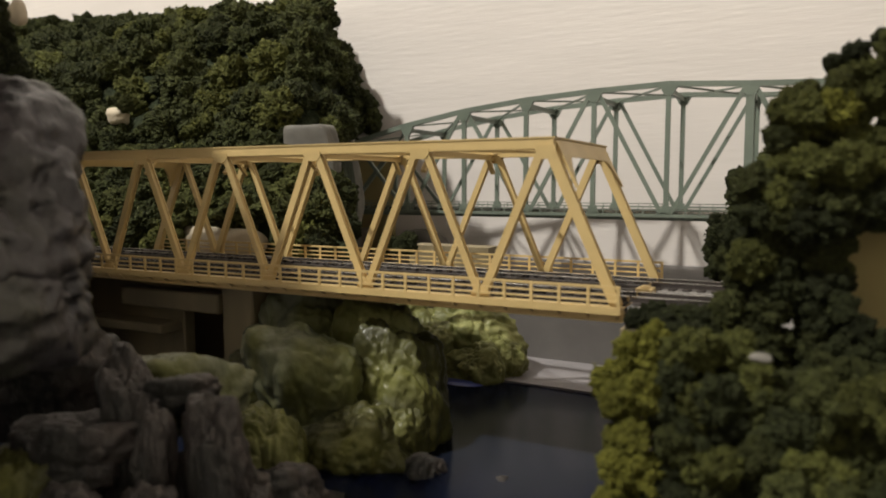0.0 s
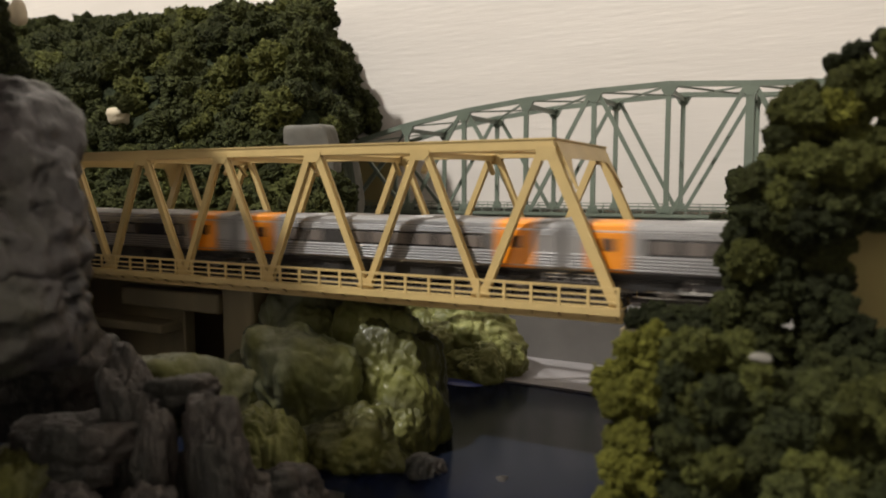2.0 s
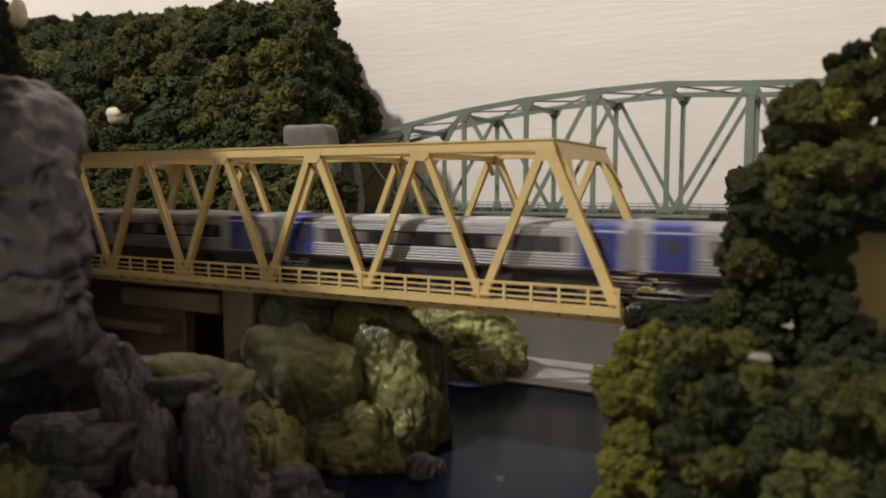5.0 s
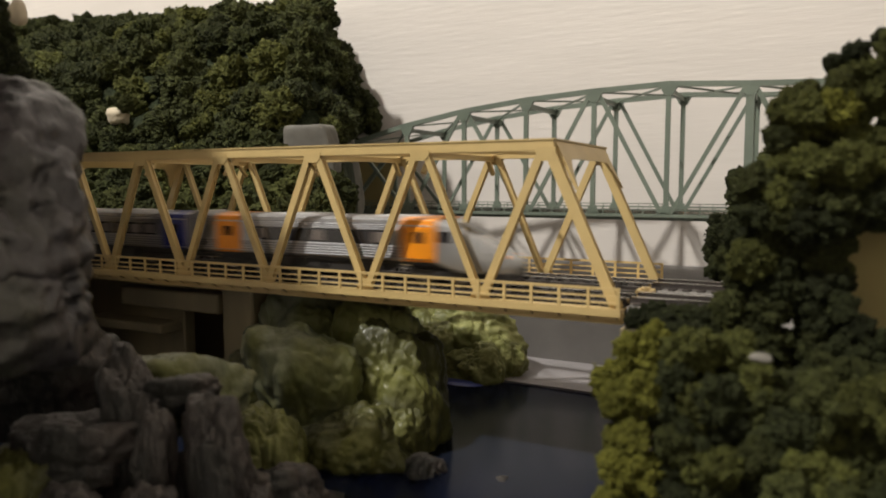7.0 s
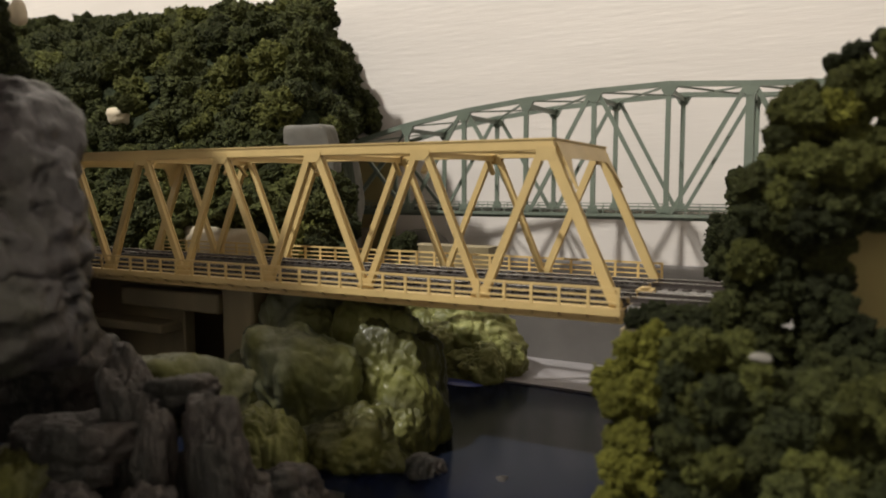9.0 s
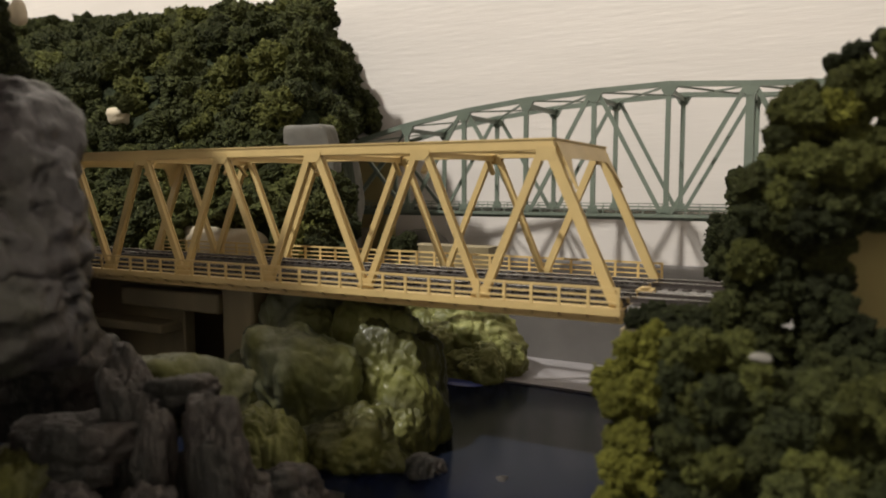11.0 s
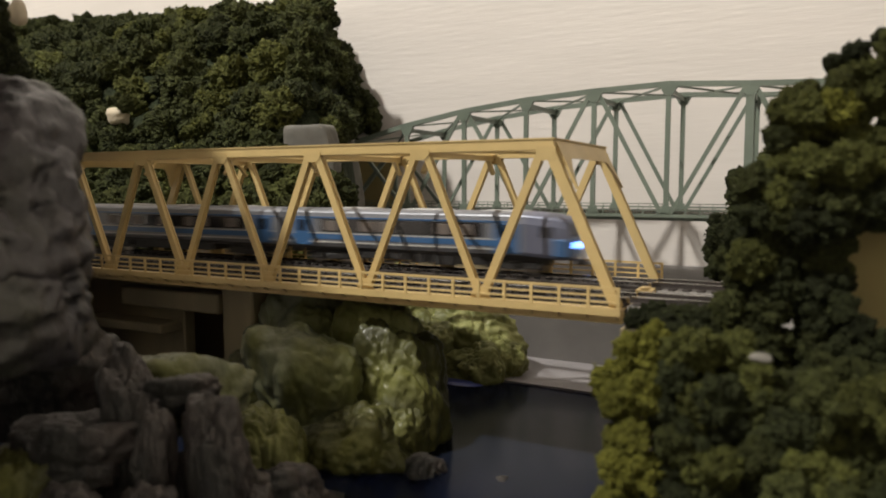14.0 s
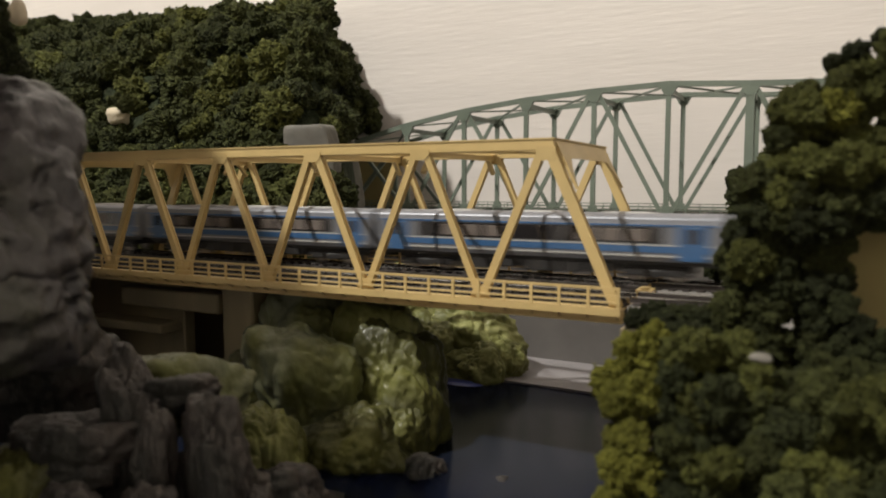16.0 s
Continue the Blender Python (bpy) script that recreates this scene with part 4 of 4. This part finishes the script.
def far_clump(x, y, z, r, key, rnd, group, where):
    """Remembers a clump of the far slope, where single ones cannot be told apart."""
    m = Matrix.LocRotScale(Vector((x, y, z)) * MM, Euler((rnd.uniform(0, 6), rnd.uniform(0, 6), rnd.uniform(0, 6))), Vector((r, r * rnd.uniform(0.85, 1.1), r * rnd.uniform(0.75, 1.0))) * MM)
    FAR_CLUMPS.append((rnd.choice(FOAM[key]), m, key))


def join_far_clumps():
    """All far clumps as one mass of foliage."""
    keys = ("dark", "mid", "moss")
    points, tris, slots, base = [], [], [], 0
    shapes = {}
    for me, m, key in FAR_CLUMPS:
        if me not in shapes:
            co = np.empty(len(me.vertices) * 3)
            me.vertices.foreach_get("co", co)
            ix = np.empty(len(me.loops), dtype=np.int32)
            me.loops.foreach_get("vertex_index", ix)
            shapes[me] = co.reshape(-1, 3), ix.reshape(-1, 3)
        co, ix = shapes[me]
        a = np.array(m)
        points.append(co @ a[:3, :3].T + a[:3, 3])
        tris.append(ix + base)
        slots.append(np.full(len(ix), keys.index(key), dtype=np.int32))
        base += len(co)
    me = bpy.data.meshes.new("hill_foliage")
    me.from_pydata(np.concatenate(points), [], np.concatenate(tris))
    for m in (FOAM_DARK_FAR, FOAM_MID_FAR, FOAM_MOSS_FAR):
        me.materials.append(m)
    me.polygons.foreach_set("material_index", np.concatenate(slots))
    me.update()
    return tagged(new("hill_foliage", me), "dark green torn foam foliage covering the far hill", "foliage", kind="stuff")


def between(table, x):
    """The value at x on a line of straight pieces."""
    for (xa, va), (xb, vb) in zip(table, table[1:]):
        if x <= xb:
            return va + (vb - va) * max(0.0, (x - xa) / (xb - xa))
    return table[-1][1]


def hill_edge(y):
    """East edge of the far hill at its foot."""
    return -150.0 - 0.66 * (y - 90.0)


def hill_z(x, y):
    """Height of the far hill, steep in front and at its east flank."""
    v = max(0.0, y - 77.0)
    front = 204.0 * (1 - math.exp(-v / 104.0))
    east = min(1.0, max(0.0, (hill_edge(y) + 6 - x) / 38.0)) ** 0.5
    return -12.0 + (front + 12 * noise.noise(Vector((x / 42, y / 42, 1.0)))) * east


def make_hill():
    bm = B()
    rows = []
    ys = [72 + j * 7.5 for j in range(40)]
    for y in ys:
        e = hill_edge(y) + 4
        rows.append([bm.verts.new((x, y, hill_z(x, y) - 3)) for x in [e - 4 * i for i in range(12)] + [e - 48 - 24 * i for i in range(26)]])
    for j in range(len(ys) - 1):
        for i in range(len(rows[0]) - 1):
            bm.faces.new((rows[j][i], rows[j][i + 1], rows[j + 1][i + 1], rows[j + 1][i]))
    return tagged(part("hill", bm, HILL_FLOCK, smooth=True), "steep dark green flocked hill under foam foliage", "hill", kind="structure")


make_hill()
slab("hill_base", -2770, -301, 70, WALL_Y - 2, -70, -12.5, EARTH, "earth base under the far hill", "baseboard")


def plant_hill():
    rnd = random.Random(77)
    for y in (82, 88, 95, 103, 112, 123, 137, 155, 178, 206, 236, 268, 302, 338):
        put = clump if y < 92 else far_clump
        x = hill_edge(y) - rnd.uniform(12, 18)
        while x > -400 - 1.75 * (y - 90):
            xx, yy = x, y + rnd.uniform(-4, 4)
            z = hill_z(xx, yy)
            bare = (-250 < xx < -188 and z < 8) or (abs(xx + 341) < 12 and abs(z - 70) < 11) or (abs(xx + 187) < 17 and 92 < yy < 130 and 30 < z < 76) or (-288 < xx < -216 and 175 < yy < 240 and z < 92)
            if not bare:
                key = rnd.choices(("dark", "mid", "moss"), (0.40, 0.42, 0.18))[0]
                put(xx, yy, z + rnd.uniform(-2, 4), rnd.uniform(11, 19) if y < 150 else rnd.uniform(14, 24), key, rnd, "hill foliage", "on the hill")
            x -= rnd.uniform(14, 21) if y < 150 else rnd.uniform(19, 27)
        e = hill_edge(y) - 9
        for share_z in (0.35, 0.62, 0.86):
            top = hill_z(e - 30, y)
            if y > 110 and not (120 < y < 245 and 20 < share_z * top < 85):
                put(e - 14 * share_z, y, -10 + share_z * (top + 10), rnd.uniform(9, 13), rnd.choice(("dark", "mid")), rnd, "hill foliage", "on the hill")
    # the overhanging east rim close to the wall
    rim = ((84, -302), (100, -314), (117, -329), (143, -343), (165, -356), (176, -380))
    for k in range(24):
        z = 80 + 4.1 * k
        for depth, inset in ((350, 0), (334, 9)):
            far_clump(between(rim, z) - inset + rnd.uniform(-4, 4), depth + rnd.uniform(-5, 5), z + rnd.uniform(-3, 3), rnd.uniform(10, 15),
                  rnd.choice(("dark", "dark", "mid")), rnd, "hill foliage", "on the hill rim")
    # the crest along the wall
    crest = ((-880, 214), (-780, 208), (-690, 201), (-557, 195), (-456, 188), (-367, 176))
    for k in range(30):
        x = -372 - 17 * k
        far_clump(x, 350 + rnd.uniform(-6, 6), between(crest, x) + rnd.uniform(-5, 4), rnd.uniform(14, 20), rnd.choice(("dark", "dark", "mid")), rnd, "hill foliage", "on the hill crest")


plant_hill()
join_far_clumps()


def plant_trackside():
    rnd = random.Random(5)
    # low bushes where the track meets the foot of the hill
    for x, y, z, r, key in ((-132, 112, -3, 8, "dark"), (-140, 110, -4, 7, "dark"), (-165, 98, 2, 11, "mid"), (-168, 100, 14, 12, "dark"), (-158, 100, 6, 9, "dark"),
                            (-194, 130, 30, 14, "dark"), (-190, 120, 16, 13, "mid"), (-208, 114, 50, 10, "dark"), (-201, 103, 44, 6, "mid"), (-352, 114, 63, 7, "dark"), (-334, 114, 77, 7, "mid")):
        clump(x, y, z, r, key, rnd, "track side foliage", "beside the track")
    # the dark little tree beyond the east end of the bridge
    for x, y, z, r, key in ((22, 82, 8, 11, "dark"), (28, 86, 22, 11, "dark"), (36, 84, 4, 13, "dark"), (17, 88, 3, 7, "dark"), (40, 90, 36, 14, "mid"),
                            (19, 76, -3, 6, "dark"), (24, 86, 28, 7, "dark"), (18, 85, 13, 6, "dark"), (27, 84, 12, 9, "mid")):
        clump(x, y, z, r, key, rnd, "track side foliage", "beside the track")


plant_trackside()


def plant_right():
    rnd = random.Random(21)
    # the wooded slope behind: its crest rises away from the bridge
    crest = ((26, 2), (28, 16), (30, 23), (34, 30), (36, 35), (37, 43), (40, 47), (46, 48.5), (50, 51), (56, 54), (80, 60))
    x = 31.5
    while x < 84:
        top = between(crest, x - 3) - 1.5
        z = top
        while z > -12:
            hollow = x > 52 and -13 < z < 19
            if not hollow:
                key = rnd.choices(("dark", "mid", "moss", "olive"), (0.0, 0.22, 0.68, 0.10) if z > 22 else (0.32, 0.50, 0.18, 0.0))[0]
                clump(x + rnd.uniform(-1.5, 1.5), -24 + rnd.uniform(-5, 4) - (6 if 18 < z < 34 else 0), z + rnd.uniform(-1.5, 1.5),
                      rnd.uniform(4.4, 6.8), key, rnd, "bank foliage", "on the wooded slope")
            z -= rnd.uniform(4.8, 6.2)
        x += rnd.uniform(4.0, 5.2)
    # the fringe round the bare board
    for k in range(6):
        clump(49.6 + rnd.uniform(-1, 1), -27, 18 - 6 * k, rnd.uniform(5.4, 6.4), rnd.choice(("dark", "mid")), rnd, "bank foliage", "on the wooded slope")
        clump(53 + 5.5 * k, -31, 23.5 + rnd.uniform(-1, 1.5), rnd.uniform(5.6, 6.6), "dark", rnd, "bank foliage", "on the wooded slope")
        clump(50 + 5.5 * k, -40, -10 + rnd.uniform(-1, 1), rnd.uniform(5.6, 7.0), rnd.choice(("dark", "mid")), rnd, "bank foliage", "on the near bank")
    for x, y, z, r in ((55.5, -31, -1.5, 4.6), (52.5, -30, 2.5, 4.4), (58.5, -32, -5, 4.8), (53.5, -32, -6, 4.8)):
        clump(x, y, z, r, "dark", rnd, "bank foliage", "on the wooded slope")
    # a few torn tufts along the skyline
    for k in range(9):
        x = 49 + 4.2 * k
        clump(x, -22 + rnd.uniform(-3, 3), between(crest, x) + rnd.uniform(0, 4), rnd.uniform(2.6, 4.2), rnd.choice(("dark", "mid")), rnd, "bank foliage", "on the skyline")
    # dark bushes hiding the end of the tracks
    for k in range(8):
        clump(9.5 + 2.5 * k, -22 + rnd.uniform(-3, 3), -5.0 + rnd.uniform(-1, 1.5), rnd.uniform(4.0, 5.2), rnd.choice(("dark", "dark", "mid")), rnd, "bank foliage", "beside the track end")
    # the near bank down to the water
    low = ((10, -5), (16, -1.5), (28, -1), (34, -6), (40, -9), (60, -8), (80, -7))
    x = 12.2
    while x < 80:
        z = between(low, x) - 2.5
        while z > -64:
            depth = max(0.0, -6 - z)
            lean = 1.4 * max(0.0, min(1.0, (-34 - z) / 16)) if x < 22 else 0.0
            if x < 21.5 and z > -36:
                weights = (0.0, 0.0, 0.0, 1.0)
            elif x < 25:
                weights = (0.55, 0.30, 0.10, 0.05)
            else:
                weights = (0.26, 0.50, 0.24, 0.0)
            key = rnd.choices(("dark", "mid", "moss", "olive"), weights)[0]
            clump(x + lean + rnd.uniform(-1.5, 1.5), -48 - 0.36 * depth + rnd.uniform(-4, 4), z + rnd.uniform(-1.5, 1.5),
                  rnd.uniform(4.6, 6.2) if x < 26 else rnd.uniform(5.5, 8.0), key, rnd, "bank foliage", "on the near bank")
            z -= rnd.uniform(5.0, 6.5)
        x += rnd.uniform(4.4, 5.6)


plant_right()
make_rock("bank_mound", (84, -17, -55), (54, 10, 42), 61, HILL_FLOCK, "dark flocked mound under the near foliage", 0.1, 0, 4, category="mound")
make_rock("bank_mound", (52, -34, -52), (34, 16, 36), 63, HILL_FLOCK, "dark flocked mound under the near foliage", 0.1, 0, 4, category="mound")
make_rock("stone", (38.6, -54, -4.2), (2.8, 1.8, 1.1), 62, GREY_PLASTER, "small pale plaster stone among the foliage", 0.25, 0, 3)


def plant_cliff():
    rnd = random.Random(9)
    # foliage on top of the near boulder; higher clumps are unseen, added to block lamplight
    for x, y, z, r in ((-104, -112, 62, 13), (-128, -98, 66, 14), (-116, -108, 80, 16), (-142, -97, 88, 16), (-118, -140, 94, 22), (-150, -128, 98, 22),
                       (-136, -166, 118, 24), (-170, -150, 112, 24), (-106, -164, 112, 22)):
        clump(x, y, z, r, "dark", rnd, "boulder foliage", "over the grey boulder")
    # the dark bush between boulder and cliff
    for x, z, r in ((-170, 71, 7), (-166, 63, 6.5), (-174, 80, 7), (-161, 60, 4), (-176, 68, 9)):
        clump(x, -62, z, r, "dark", rnd, "boulder foliage", "beside the cliff")
    # unseen foliage up the added cliff behind it, widening its shadow
    for z in (76, 100, 131):
        for x in (-229, -262, -297):
            clump(x + rnd.uniform(-5, 5), -50, z + rnd.uniform(-5, 5), rnd.uniform(19, 22), "dark", rnd, "boulder foliage", "on the unseen shading cliff")
    for x, y, z in ((-200, -50, 118), (-196, -92, 168), (-206, -72, 150)):
        clump(x, y, z, 17, "dark", rnd, "boulder foliage", "on the unseen shading cliff")
    # an added crown out of view, there to shade boulder and river rocks
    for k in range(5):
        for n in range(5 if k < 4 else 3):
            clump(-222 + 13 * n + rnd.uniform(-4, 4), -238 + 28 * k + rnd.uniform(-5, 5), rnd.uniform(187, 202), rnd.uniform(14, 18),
                  rnd.choice(("dark", "mid")), rnd, "boulder foliage", "unseen above the cliff for shade")


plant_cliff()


# ---------------------------------------------------------------- everything that moves
def motions():
    # place of the silver train's nose along the near track
    silver = [(0.0, 62), (0.1, 12), (0.2, -9), (0.4, -40), (0.6, -71), (1.0, -131), (1.4, -189), (1.7, -236), (2.0, -278), (2.4, -341), (2.7, -390), (3.1, -454),
              (3.5, -520), (4.1, -615), (4.2, -634), (6.3, -945), (6.5, -979), (7.0, -1055), (7.5, -1134), (8.0, -1213), (8.4, -1275), (9.5, -1430), (11.0, -1560), (16.0, -1600)]
    for car, at in SILVER_TRAIN:
        walk(car, [(t, pose((x + at) * MM, 14 * MM, 0)) for t, x in silver])
    # place of the blue train's front along the far track
    blue = [(0.0, -1500), (6.0, -1200), (11.3, -424), (12.5, -251), (13.0, -176), (13.4, -112), (14.0, -19), (14.5, 56), (15.0, 131), (15.5, 206), (16.0, 282)]
    for car, at in BLUE_TRAIN:
        walk(car, [(t, pose((x + at) * MM, 47 * MM, 0)) for t, x in blue])
    # the bridge settles a little under the load
    walk(BRIDGE, [(t, pose(0, 0, z * MM)) for t, z in ((0.0, 0.0), (0.5, 0.0), (1.0, -0.3), (2.5, -0.33), (3.2, -0.5), (7.5, -0.5), (8.5, -0.33), (16.0, -0.33))])


motions()
